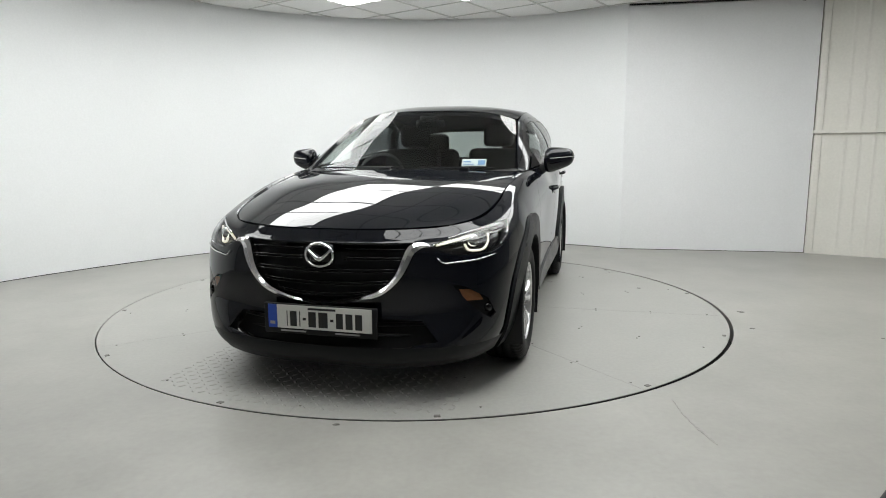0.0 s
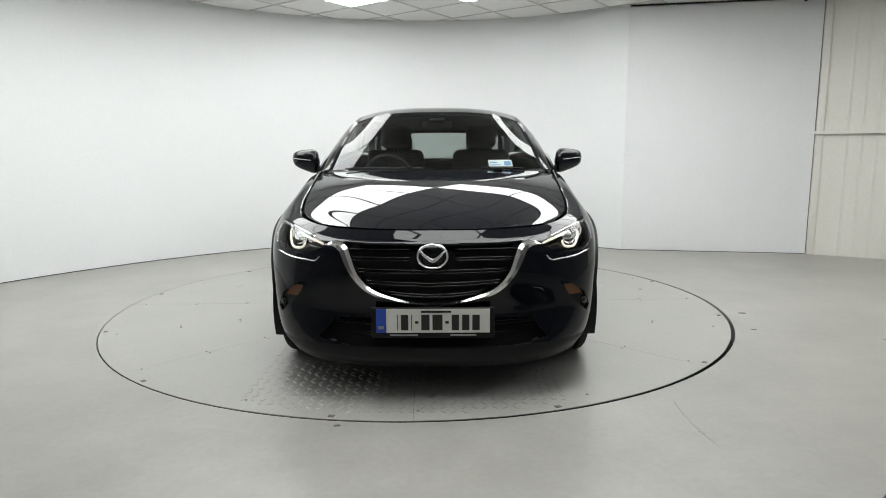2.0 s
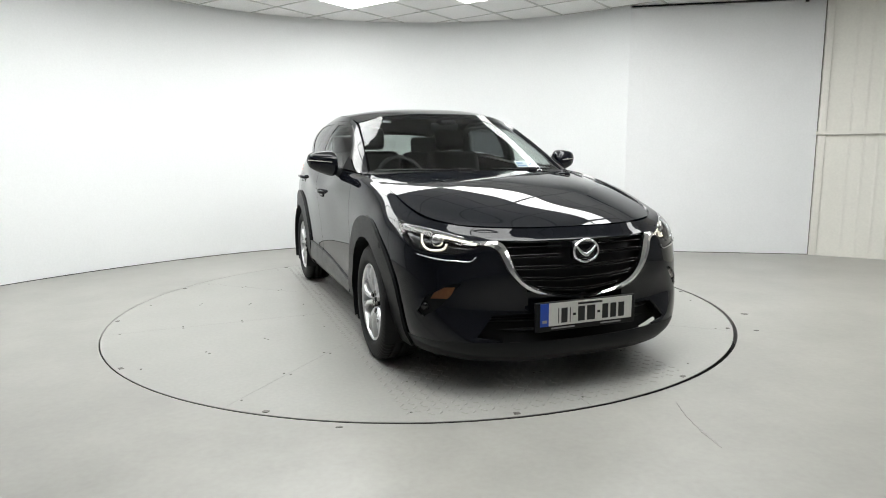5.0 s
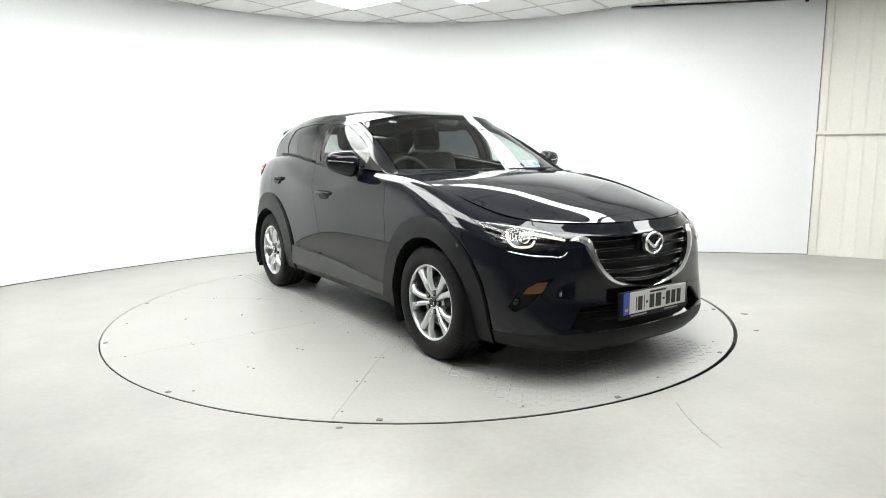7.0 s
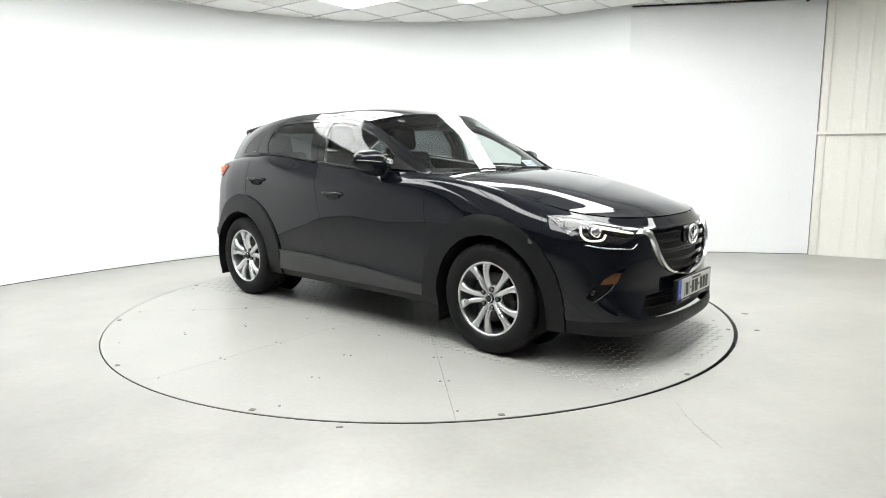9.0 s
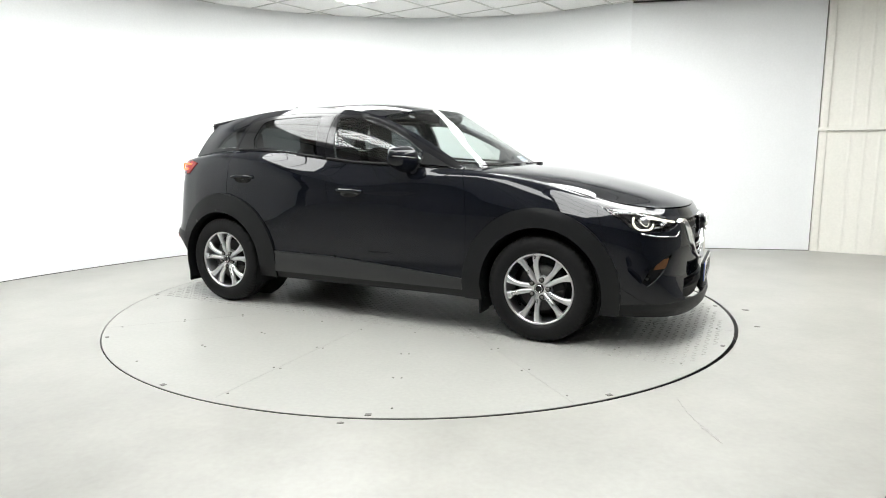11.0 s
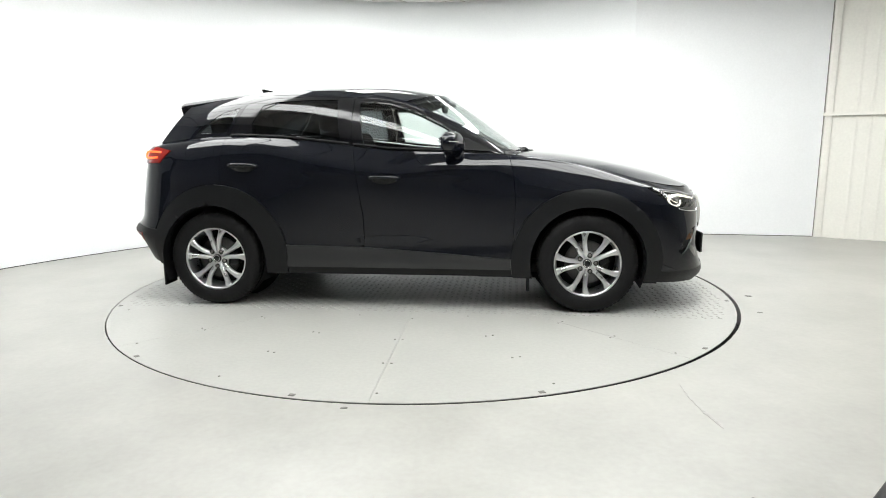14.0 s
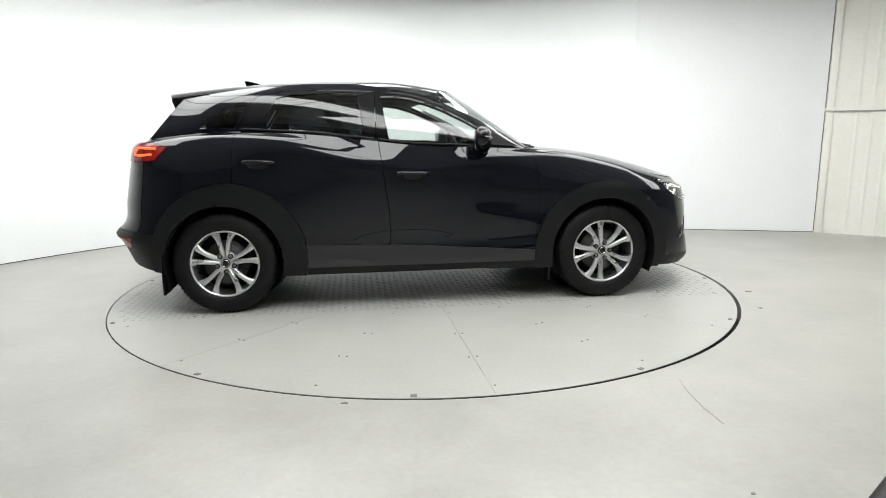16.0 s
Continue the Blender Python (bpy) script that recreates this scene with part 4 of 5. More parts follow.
def build_cabin(car, made):
    bm = grid_bm(house())
    bmesh.ops.recalc_face_normals(bm, faces=bm.faces)
    if sum(f.normal.y for f in bm.faces) < 0:
        bmesh.ops.reverse_faces(bm, faces=bm.faces)
    door_cut = [(-.285, 1.0), (-.285, 1.6)]
    split_r = [(-1.14, 1.1), (-1.17, 1.19), (-1.03, 1.41), (-1.0, 1.6)]
    frame_top = [(.72, 1.075), (.49, 1.19), (.36, 1.255), (.19, 1.338), (.05, 1.39), (-.08, 1.42), (-.25, 1.433), (-.6, 1.443), (-.88, 1.432), (-1.04, 1.40)]
    for poly in (GLASS_FRONT, GLASS_REAR, GLASS_QUARTER):
        cut(bm, poly, near=.03)
    for poly in (door_cut, split_r, frame_top):
        cut(bm, poly, near=.03, closed=False)
    g = {}
    fine = field(house(260, 60))
    under = frame_top + [(-1.17, 1.19), (-1.14, 1.0), (.72, .9)]
    for f in bm.faces:
        c = f.calc_center_median()
        x, z = c.x, c.z
        if inside(GLASS_FRONT, x, z):
            k = "gf"
        elif inside(GLASS_REAR, x, z):
            k = "gr"
        elif inside(GLASS_QUARTER, x, z):
            k = "gq"
        elif inside(under, x, z):
            k = "frame_f" if x > -.285 else "frame_r"
        else:
            k = "pillar"
        g.setdefault(k, []).append(f)
    for i, side in enumerate((-1, 1)):
        for k, name, mat, label, lift in (("gf", "side_window", M_GLASS, "clear side window", -.004), ("gr", "side_window", M_PRIVACY, "dark privacy side window", -.004),
                                          ("gq", "quarter_window", M_PRIVACY, "dark privacy quarter window", -.002)):
            w = part(name, piece(bm, g[k], side, gap=0, flange=0, lift=lift), mat, car, label)
            w.visible_shadow = False
            sleek(w, fine)
        for k, door in (("frame_f", "front_door"), ("frame_r", "rear_door")):
            sleek(part("window_frame", piece(bm, g[k], side, flange=.03), M_GLOSSBLACK, made[door][i], "black window frame"), fine)
        sleek(part("roof_pillar", piece(bm, g["pillar"], side, flange=.03), M_PAINT, car), fine)
    # bright-black strip under the windows
    for i, side in enumerate((-1, 1)):
        for door, x0, x1 in (("front_door", .46, -.27), ("rear_door", -.30, -1.15)):
            B = np.array(BELT)[::-1]
            path = []
            for x in np.linspace(x0, x1, 16):
                path.append((x, (np.interp(x, B[:, 0], B[:, 1]) + .004) * side, np.interp(x, B[:, 0], B[:, 2]) + .012))
            part("window_strip", tube_bm(path, .008, n=6, squash=.6), M_BLACK, made[door][i])


def patch(front, back, mids, n=26, m=41, fair=0):
    """A sheet over the car's width through cross lines, each of (y, x, z) from the middle out."""
    rows = [front, *mids, back]
    R = []
    for row in rows:
        row = np.array(row, float)
        full = np.concatenate([row[::-1] * np.array([-1, 1, 1]), row[1:]])
        full = full[np.argsort(full[:, 0])]
        k = full[:, 0]
        y = np.linspace(k[0], k[-1], m)
        q = hermite(k, full[:, 1:], y)
        R.append(np.stack([q[:, 0], y, q[:, 1]], axis=1))
    R = np.array(R)
    d = np.concatenate([[0], np.cumsum(np.linalg.norm(np.diff(R[:, m // 2], axis=0), axis=1))])
    P = hermite(d, R, np.linspace(0, d[-1], n))
    for _ in range(fair):
        P[1:-1] = (P[:-2] + 2 * P[1:-1] + P[2:]) / 4
        P[:, 1:-1] = (P[:, :-2] + 2 * P[:, 1:-1] + P[:, 2:]) / 4
    return P


def sheet_part(name, P, mat, car, label="", thick=.012):
    bm = grid_bm(P)
    bm.normal_update()
    if sum(f.normal.z for f in bm.faces) < 0:
        bmesh.ops.reverse_faces(bm, faces=bm.faces)
    if thick:
        edges = [e for e in bm.edges if e.is_boundary]
        norm = {tuple(v.co): v.normal.copy() for v in bm.verts}
        r = bmesh.ops.extrude_edge_only(bm, edges=edges)
        for v in r["geom"]:
            if isinstance(v, bmesh.types.BMVert):
                v.co -= norm[tuple(v.co)] * thick
        for e in edges:
            e.smooth = False
    return part(name, bm, mat, car, label)


def build_top(car):
    # bonnet: middle, quarter, ridge, edge, from the nose back to the cowl
    B = [
        [(0, 2.05, .811), (.22, 2.036, .812), (.40, 1.985, .816), (.50, 1.94, .820), (.564, 1.897, .825)],
        [(0, 1.935, .858), (.22, 1.92, .8575), (.42, 1.865, .856), (.56, 1.80, .850), (.655, 1.772, .843)],
        [(0, 1.74, .917), (.24, 1.72, .9155), (.46, 1.67, .914), (.60, 1.61, .906), (.706, 1.565, .891)],
        [(0, 1.45, .990), (.26, 1.43, .988), (.49, 1.39, .985), (.63, 1.335, .975), (.724, 1.29, .962)],
        [(0, 1.18, 1.036), (.27, 1.16, 1.034), (.51, 1.09, 1.030), (.64, 1.025, 1.022), (.745, .96, 1.016)],
        [(0, .945, 1.060), (.27, .925, 1.058), (.52, .87, 1.053), (.66, .815, 1.046), (.765, .76, 1.038)],
    ]
    sheet_part("bonnet", patch(B[0], B[-1], B[1:-1], 50, 61, 14), M_PAINT, car, thick=.02)
    # cowl panel and wipers
    C = [[(0, .955, 1.046), (.3, .935, 1.044), (.55, .845, 1.042), (.73, .75, 1.045)], [(0, .855, 1.053), (.3, .84, 1.053), (.55, .79, 1.053), (.705, .715, 1.062)]]
    cowl = sheet_part("cowl", patch(C[0], C[1], [], 4, 31), M_BLACK, car, "black cowl panel")
    for y0, y1 in ((-.60, -.02), (.10, .58)):
        path = [(.875 - .06 * (y / .6) ** 2, y, 1.068) for y in np.linspace(y0, y1, 12)]
        part("wiper", tube_bm(path, [.006] * 11 + [.003], n=6), M_BLACK, cowl, "black wiper blade")
    for y in (-.12, .40):
        part("wiper_pivot", box_bm(.86, y - .03, 1.05, .90, y + .03, 1.076, .008), M_BLACK, cowl)
    # windscreen
    W = [
        [(0, .870, 1.050), (.3, .855, 1.051), (.55, .805, 1.054), (.70, .728, 1.062)],
        [(0, .655, 1.205), (.3, .640, 1.203), (.53, .588, 1.200), (.668, .492, 1.200)],
        [(0, .465, 1.345), (.3, .445, 1.342), (.50, .375, 1.332), (.635, .262, 1.313)],
        [(0, .275, 1.468), (.3, .252, 1.463), (.47, .175, 1.446), (.605, .045, 1.410)],
    ]
    ws = sheet_part("windscreen", patch(W[0], W[-1], W[1:-1], 30, 41, 4), M_SCREEN, car, "clear windscreen with reflections", thick=0)
    ws.visible_shadow = False
    # roof
    Rf = [
        [(0, .278, 1.466), (.3, .255, 1.461), (.47, .178, 1.445), (.612, .052, 1.408)],
        [(0, .02, 1.514), (.3, .0, 1.507), (.48, -.08, 1.490), (.62, -.25, 1.467)],
        [(0, -.48, 1.538), (.3, -.48, 1.527), (.48, -.52, 1.510), (.618, -.6, 1.486)],
        [(0, -.92, 1.522), (.3, -.92, 1.513), (.48, -.93, 1.496), (.610, -.95, 1.472)],
        [(0, -1.25, 1.495), (.3, -1.25, 1.486), (.48, -1.25, 1.467), (.596, -1.25, 1.437)],
        [(0, -1.66, 1.445), (.3, -1.65, 1.438), (.47, -1.63, 1.424), (.575, -1.60, 1.395)],
    ]
    P = patch(Rf[0], Rf[-1], Rf[1:-1], 44, 41, 4)
    roof = sheet_part("roof", P, M_PAINT, car, thick=.02)
    # spoiler: underside and fins at its ends
    S = [[(0, -1.655, 1.428), (.3, -1.645, 1.42), (.47, -1.625, 1.405), (.575, -1.595, 1.376)], [(0, -1.50, 1.375), (.3, -1.495, 1.37), (.47, -1.485, 1.355), (.57, -1.46, 1.33)]]
    bm = grid_bm(patch(S[0], S[1], [], 4, 31))
    sp = part("spoiler", bm, M_GLOSSBLACK, car, "black roof spoiler underside")
    for side in (-1, 1):
        b = bmesh.new()
        vs = [b.verts.new((x, y * side, z)) for x, y, z in ((-1.60, .578, 1.385), (-1.38, .585, 1.405), (-1.47, .60, 1.30), (-1.53, .60, 1.255), (-1.57, .59, 1.30))]
        b.faces.new(vs if side < 0 else vs[::-1])
        bmesh.ops.solidify(b, geom=b.faces[:], thickness=.02)
        part("fin", b, M_GLOSSBLACK, sp, smooth=False)
    # rear screen
    Z = [[(0, -1.53, 1.39), (.3, -1.525, 1.38), (.46, -1.515, 1.365), (.57, -1.47, 1.335)], [(0, -1.70, 1.25), (.3, -1.69, 1.245), (.49, -1.675, 1.235), (.62, -1.61, 1.22)],
         [(0, -1.84, 1.115), (.3, -1.825, 1.115), (.51, -1.80, 1.118), (.638, -1.73, 1.125)]]
    bm = grid_bm(patch(Z[0], Z[2], [Z[1]], 12, 31))
    rs = part("rear_window", bm, M_REARGLASS, car, "dark rear window")
    rs.visible_shadow = False
    # aerial fin
    fin = bmesh.new()
    vs = [fin.verts.new((x, .008, z)) for x, z in ((-1.06, 1.508), (-1.13, 1.535), (-1.20, 1.552), (-1.225, 1.552), (-1.205, 1.495))]
    fin.faces.new(vs)
    bmesh.ops.solidify(fin, geom=fin.faces[:], thickness=.016)
    part("aerial", fin, M_GLOSSBLACK, roof, "small black roof aerial", smooth=False)
    # lining so that light does not leak through the roof
    part("roof_lining", grid_bm(P * np.array([1, .97, 1]) - np.array([0, 0, .035])), M_FABRIC, car, "dark roof lining")


def build_mirrors(car):
    for side in (-1, 1):
        n, m = 20, 18
        P = np.zeros((n, m, 3))
        for i in range(n):
            t = i / (n - 1)
            y = .852 + .200 * t
            h = .092 * (1 - .48 * t ** 1.5) * math.sqrt(max(0.0, 1 - (2 * t - 1) ** 6 * .9))
            d = .085 * math.sqrt(max(.02, 1 - (2 * t - .8) ** 4 * .5)) * (1 - .25 * t)
            zc = 1.108 + .026 * t
            if i in (0, n - 1):
                h, d = h * .5, d * .5
            for k in range(m):
                w = 2 * math.pi * k / (m - 1)
                cx, sz = math.cos(w), math.sin(w)
                xx = d * (abs(cx) ** .8) * (1 if cx > 0 else -.55)
                zz = h * (abs(sz) ** .75) * (1 if sz > 0 else -1)
                P[i, k] = (.40 + xx - .035 * t, y * side, zc + zz)
        bm = grid_bm(P, flip=side > 0)
        bmesh.ops.remove_doubles(bm, verts=bm.verts, dist=1e-6)
        bmesh.ops.holes_fill(bm, edges=[e for e in bm.edges if e.is_boundary], sides=20)
        bmesh.ops.recalc_face_normals(bm, faces=bm.faces)
        mir = part("door_mirror", bm, M_PAINT, car, "blue-black door mirror with folded lamp strip")
        part("mirror_arm", tube_bm([(.44, .80 * side, 1.03), (.43, .84 * side, 1.045), (.42, .885 * side, 1.075)], [.034, .03, .026], n=10, squash=.6), M_BLACK, mir, "black mirror foot")
        part("mirror_glass", box_bm(.352, min(.875 * side, 1.0 * side), 1.078, .357, max(.875 * side, 1.0 * side), 1.158, .002), M_MIRROR, mir, "mirror glass")
        lamp = smooth_path([(.462, .90, 1.122), (.447, .96, 1.128), (.420, 1.015, 1.133), (.388, 1.048, 1.136)], 12)
        part("lamp_strip", tube_bm([(p[0] + .008, p[1] * side, p[2]) for p in lamp], .003, n=6), M_STEEL, mir, "slim clear indicator strip")
        tri = bmesh.new()
        vs = [tri.verts.new((x, y * side, z)) for x, y, z in ((.68, .795, 1.065), (.475, .832, 1.08), (.475, .782, 1.165))]
        tri.faces.new(vs if side < 0 else vs[::-1])
        bmesh.ops.solidify(tri, geom=tri.faces[:], thickness=.008)
        part("mirror_sail", tri, M_BLACK, mir, smooth=False)


def build_handles(car, made):
    for i, side in enumerate((-1, 1)):
        for door, x, y, z in (("front_door", -.165, .886, .902), ("rear_door", -1.145, .868, .985)):
            path = [(x, (y - .006) * side, z - .004), (x + .02, (y + .018) * side, z + .001), (x + .10, (y + .03) * side, z + .002), (x + .19, (y + .02) * side, z - .002), (x + .215, (y - .006) * side, z - .008)]
            pth = [tuple(p) for p in smooth_path(path, 18)]
            h = part("door_handle", tube_bm(pth, [.008] + [.0125] * 16 + [.008], n=8, squash=.7), M_PAINT, made[door][i], "body-coloured pull handle")
            n = 20
            cb = bmesh.new()
            c0 = cb.verts.new((x + .11, (y + .002) * side, z - .02))
            ringv = []
            for k in range(n):
                a = 2 * math.pi * k / n
                ringv.append(cb.verts.new((x + .11 + .075 * math.cos(a), (y + .004) * side, z - .018 + .028 * math.sin(a))))
            for k in range(n):
                q = (c0, ringv[k], ringv[(k + 1) % n])
                cb.faces.new(q if side < 0 else q[::-1])
            bmesh.ops.solidify(cb, geom=cb.faces[:], thickness=.004)
            part("handle_cup", cb, M_GLOSSBLACK, h, "dark cup behind the handle")


def build_wheel(car):
    tread = [(.213, -.090), (.2215, -.104), (.245, -.115), (.285, -.113), (.315, -.104), (.327, -.09), (.331, -.07), (.331, -.052), (.322, -.050), (.322, -.042), (.332, -.040),
             (.333, -.006), (.323, -.005), (.323, .005), (.333, .006), (.332, .040), (.322, .042), (.322, .05), (.331, .052), (.331, .07), (.327, .09), (.315, .104), (.285, .113), (.245, .115), (.205, .095)]
    barrel = [(.219, -.090), (.2205, -.1015), (.2165, -.1035), (.2095, -.100), (.2075, -.094), (.2035, -.07), (.195, .0), (.205, .095)]
    wheel = part("wheel", revolve_bm(barrel, 72), M_ALLOY, car, "silver alloy wheel with ten paired spokes")
    tyre = revolve_bm(tread, 210)
    for v in tyre.verts:
        r = math.hypot(v.co.x, v.co.z)
        step = round(math.atan2(v.co.z, v.co.x) / (2 * math.pi) * 210)
        if abs(v.co.y) > .051 and r > .31 and (step + (1 if v.co.y > 0 else 0)) % 3 == 0:
            v.co.x *= 1 - .006 / r
            v.co.z *= 1 - .006 / r
        if .25 < r < .29 and abs(v.co.y) > .11:
            v.co.y *= 1.015
    part("tyre", tyre, M_RUBBER, wheel, "black rubber tyre")
    part("brake_disc", revolve_bm([(.06, -.035), (.145, -.035), (.145, -.012), (.06, -.012)], 48), M_DISC, wheel, "dull steel brake disc")
    part("caliper", box_bm(.07, -.055, -.05, .15, .01, .06, .012), M_BLACK, wheel, "dark brake caliper")
    part("backplate", revolve_bm([(.0, .02), (.19, .02), (.19, .03)], 40), M_BLACK, wheel, "dark inside of the wheel")
    for k in range(5):
        base = radians(90 + 72 * k)
        for s in (-1, 1):
            n = 14
            rows = []
            for i in range(n):
                t = i / (n - 1)
                r = .040 + (.212 - .040) * t
                # the pair opens like a tulip towards the rim
                ang = base + s * math.asin((.0125 + .020 * t + .025 * t ** 3.2) / r * min(1, r / .05))
                wdt = .0138 + .0015 * math.sin(math.pi * t) + .015 * max(0, (t - .55) / .45) ** 2.2
                y = -.088 + .020 * (1 - t) ** 1.5 - .010 * math.sin(math.pi * t) - .004
                c, sn = math.cos(ang), math.sin(ang)
                mid = Vector((r * c, y, r * sn))
                acr = Vector((-sn, 0, c))
                rows.append([mid - acr * wdt + Vector((0, .022, 0)), mid - acr * wdt * .9 + Vector((0, .003, 0)), mid - acr * wdt * .55 + Vector((0, -.002, 0)), mid + Vector((0, -.003, 0)),
                             mid + acr * wdt * .55 + Vector((0, -.002, 0)), mid + acr * wdt * .9 + Vector((0, .003, 0)), mid + acr * wdt + Vector((0, .022, 0))])
            bm = grid_bm(np.array([[tuple(v) for v in r] for r in rows]))
            bmesh.ops.recalc_face_normals(bm, faces=bm.faces)
            if sum(f.normal.y for f in bm.faces) > 0:
                bmesh.ops.reverse_faces(bm, faces=bm.faces)
            part("spoke", bm, M_ALLOY, wheel)
        a = base + radians(36)
        nut = revolve_bm([(0, -.089), (.008, -.089), (.0105, -.085), (.0105, -.06)], 12)
        bmesh.ops.translate(nut, verts=nut.verts, vec=(.056 * math.cos(a), 0, .056 * math.sin(a)))
        part("lug_nut", nut, M_SCUFF, wheel, "dark wheel nut")
        well = revolve_bm([(.0, -.0835), (.0165, -.0835), (.0165, -.06)], 14)
        bmesh.ops.translate(well, verts=well.verts, vec=(.056 * math.cos(a), .001, .056 * math.sin(a)))
        part("nut_well", well, M_BLACK, wheel)
    part("hub", revolve_bm([(0, -.074), (.05, -.074), (.072, -.068), (.078, -.05), (.078, -.02)], 40), M_ALLOY, wheel)
    part("centre_cap", revolve_bm([(0, -.088), (.025, -.088), (.029, -.085), (.030, -.06)], 30), M_GLOSSBLACK, wheel, "black centre cap")
    part("cap_ring", revolve_bm([(.020, -.0885), (.022, -.0905), (.024, -.0885)], 30), M_CHROME, wheel)
    return wheel


def build_wheels(car):
    w = build_wheel(car)
    w.matrix_basis = pose(1.285, -.757, .332) @ pose(0, 0, 0, 0, -20, 0)
    for x, y, turn, spin in ((-1.285, -.745, 0, 0), (1.285, .757, 180, 12), (-1.285, .745, 180, 30)):
        c = copy_thing(w, pose(x, y, .332, 0, 0, turn) @ pose(0, 0, 0, 0, spin, 0))
        c.parent = car
    for x in (1.285, -1.285):
        for side in (-1, 1):
            n = 24
            P = np.zeros((n, 3, 3))
            for i in range(n):
                a = radians(-25 + 230 * i / (n - 1))
                for j, y in enumerate((.88, .62, .50)):
                    r = .372 if j == 0 else .385
                    P[i, j] = (x + r * math.cos(a), y * side, .335 + r * math.sin(a))
            part("wheel_liner", grid_bm(P), M_BLACK, car, "black wheel arch liner")
            disc = cyl_bm(.385, .385, -.005, .005, 32)
            bmesh.ops.transform(disc, matrix=Matrix.Translation((x, .50 * side, .36)) @ Matrix.Rotation(radians(90), 4, "X"), verts=disc.verts)
            part("wheel_liner", disc, M_BLACK, car)
            # mud flap behind the wheel
            fx = x - .385
            part("mud_flap", box_bm(fx - .012, min(.70 * side, .85 * side), .135, fx + .006, max(.70 * side, .85 * side), .40, .008), M_BLACK, car, "black mud flap")


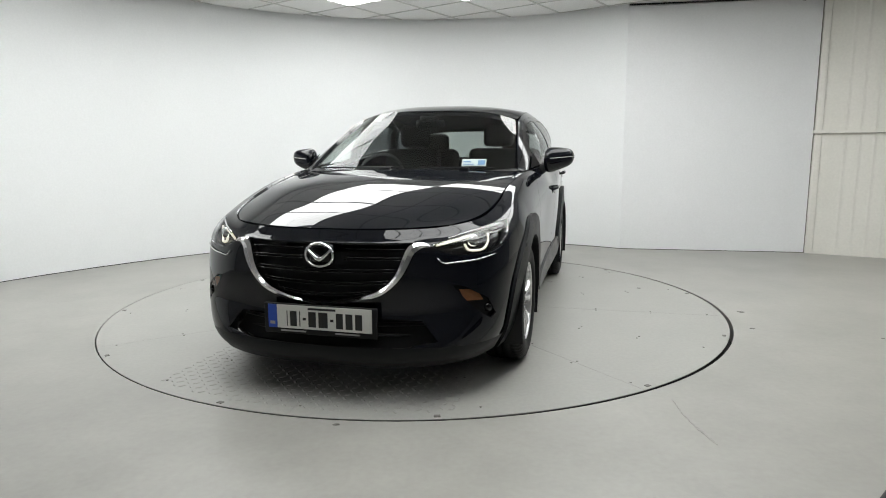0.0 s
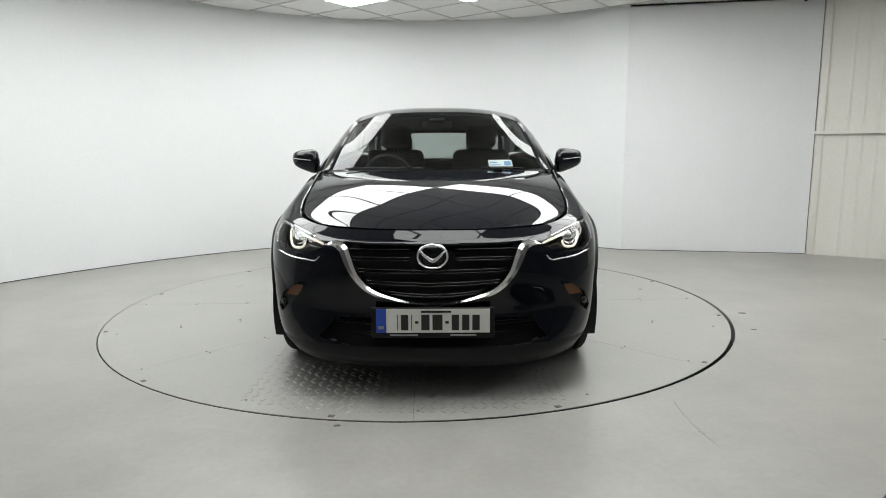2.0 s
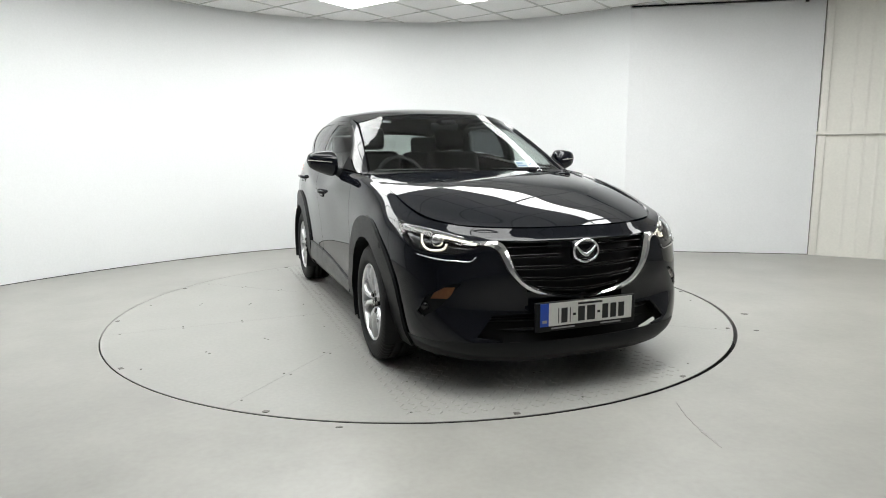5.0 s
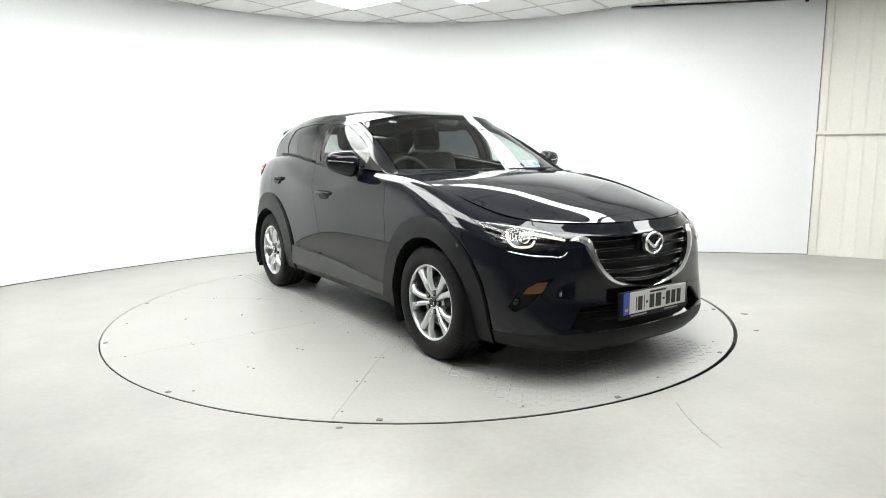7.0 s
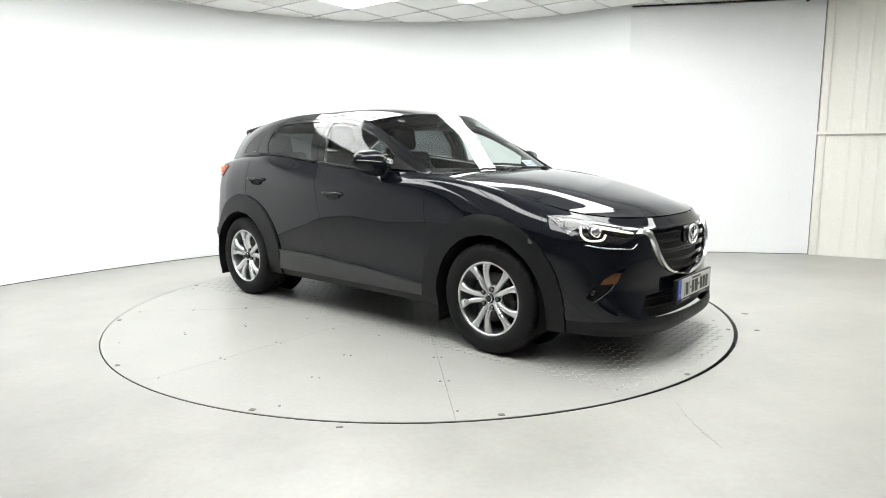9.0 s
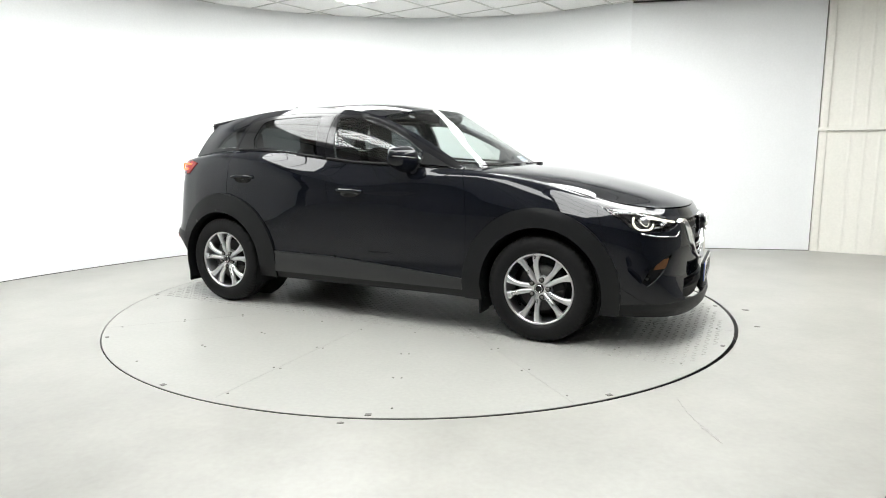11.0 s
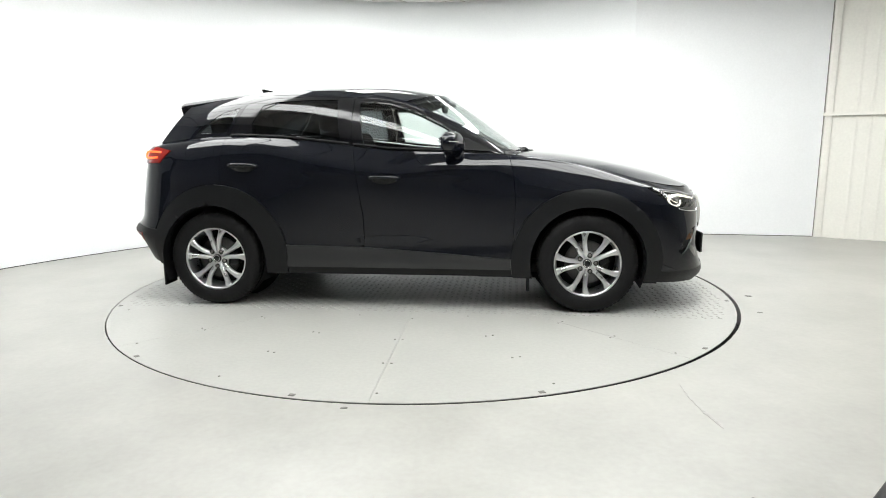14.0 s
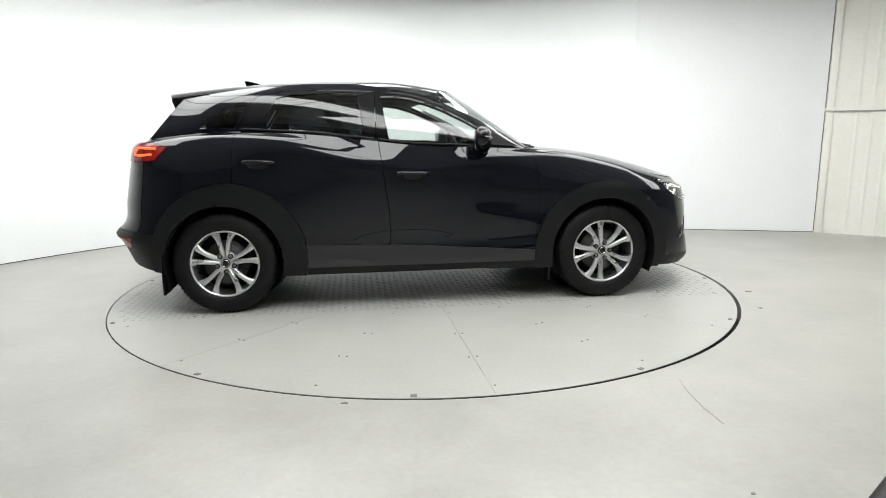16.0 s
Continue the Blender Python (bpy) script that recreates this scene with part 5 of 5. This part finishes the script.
def build_inside(car):
    tub = part("underbody", join_bm(box_bm(-1.72, -.62, .22, 1.80, .62, .30, .02), box_bm(-.80, -.78, .25, .80, .78, .60, .03)), M_BLACK, car, "black underbody and cabin floor")
    part("exhaust", tube_bm([(1.0, .25, .17), (.0, .22, .16), (-1.0, .25, .18), (-1.7, .45, .20), (-1.95, .5, .24)], .03, n=10), M_SCUFF, car, "dull exhaust pipe")
    part("undertray", join_bm(box_bm(.52, -.5, .15, 1.0, .5, .26, .03), box_bm(1.45, -.5, .17, 1.95, .5, .24, .02)), M_BLACK, car, "black tray under the engine")
    part("heat_shield", box_bm(.35, -.35, .15, .75, .1, .20, .015), M_STEEL, car, "bare metal shield under the floor")
    dash = part("dashboard", join_bm(box_bm(.42, -.70, .72, .80, .70, 1.035, .07, 4), box_bm(.40, -.62, .98, .62, -.20, 1.07, .04, 3)), M_FABRIC, car, "dark dashboard")
    n = 36
    ringp = [(.0, .175 * math.cos(a), .175 * math.sin(a)) for a in np.linspace(0, 2 * math.pi, n + 1)]
    bm = tube_bm(ringp, .014, n=8)
    for q in (box_bm(-.01, -.17, -.015, .01, .17, .015, .006), box_bm(-.015, -.05, -.06, .02, .05, .05, .015), box_bm(-.01, -.015, -.17, .01, .015, 0, .006)):
        bm = join_bm(bm, q)
    bmesh.ops.transform(bm, matrix=pose(.33, -.37, .99, 0, -22, 0), verts=bm.verts)
    part("steering_wheel", bm, M_FABRIC, car, "dark steering wheel")
    for x, ys in ((-.12, (-.37, .37)), (-.92, (-.40, .40))):
        for y in ys:
            seat = part("seat", box_bm(x - .28, y - .25, .50, x + .25, y + .25, .68, .06, 3), M_FABRIC, car, "dark fabric seat")
            back = box_bm(-.07, -.245, 0, .07, .245, .60, .06, 4)
            bmesh.ops.transform(back, matrix=pose(x - .25, y, .62, 0, -16, 0), verts=back.verts)
            part("backrest", back, M_FABRIC, seat)
            hr = box_bm(-.05, -.13, 0, .05, .13, .19, .045, 4)
            bmesh.ops.transform(hr, matrix=pose(x - .44, y, 1.215 if x > -.5 else 1.16, 0, -10, 0), verts=hr.verts)
            part("headrest", hr, M_FABRIC, seat)
    part("rear_view_mirror", box_bm(.24, -.11, 1.345, .27, .11, 1.405, .02, 3), M_BLACK, car, "dark rear-view mirror")
    part("mirror_base", box_bm(.22, -.06, 1.39, .34, .06, 1.425, .015), M_BLACK, car)
    # paper discs behind the windscreen's lower corner
    disc = box_bm(-.003, -.08, -.035, .003, .08, .035, .002)
    bmesh.ops.transform(disc, matrix=pose(.725, .43, 1.098, 0, -52, 6), verts=disc.verts)
    d = part("paper_disc", disc, M_PAPER, car, "white and blue paper notices behind the windscreen")
    for y0, y1, z0, z1 in ((-.07, -.02, .0, .012), (.025, .07, -.025, .02), (-.07, .0, -.024, -.016)):
        b = box_bm(.0032, y0, z0, .0045, y1, z1)
        bmesh.ops.transform(b, matrix=pose(.725, .43, 1.098, 0, -52, 6), verts=b.verts)
        part("print", b, M_PRINT, d, smooth=False)
    st = box_bm(-.002, -.03, -.012, .002, .03, .012)
    bmesh.ops.transform(st, matrix=pose(.19, -.43, 1.41, 0, -56, 0), verts=st.verts)
    part("sticker", st, M_PAPER, car, "small white windscreen sticker", smooth=False)


def build_car():
    car = new("car")
    tagged(car, "glossy blue-black compact five-door crossover with charcoal arch trim", "car")
    bm, groups, made = build_side(car)
    build_lights(car, bm, groups)
    build_grille(car, bm, groups)
    build_plate(car)
    build_cabin(car, made)
    build_top(car)
    build_mirrors(car)
    build_handles(car, made)
    build_wheels(car)
    build_inside(car)
    bm.free()
    return car


build_room()
build_ceiling()
build_lamps()
floor_ob = build_floor()
build_scuffs(floor_ob)
build_case()
table = build_turntable()
car = build_car()

# seconds and the turntable's turn in degrees
TURN = [
    (0.0, -107.06),
    (0.5, -103.34),
    (1.0, -99.72),
    (1.5, -96.06),
    (2.0, -92.43),
    (2.5, -88.82),
    (3.0, -85.26),
    (3.5, -81.74),
    (4.0, -78.18),
    (6.5, -60.38),
    (7.0, -57.01),
    (7.5, -53.69),
    (8.0, -50.07),
    (8.5, -46.49),
    (9.0, -42.88),
    (11.5, -24.87),
    (12.0, -21.32),
    (12.5, -18.01),
    (13.0, -14.80),
    (13.5, -11.51),
    (14.0, -8.23),
    (14.5, -5.06),
    (15.0, -1.61),
    (15.5, 2.35),
    (16.0, 6.40),
]
SPOT = (-0.106, 0.146)


def motions():
    walk(table, [(t, pose(0, 0, 0, 0, 0, a)) for t, a in TURN])
    walk(car, [(t, pose(0, 0, 0, 0, 0, a) @ pose(*SPOT, 0)) for t, a in TURN])


motions()
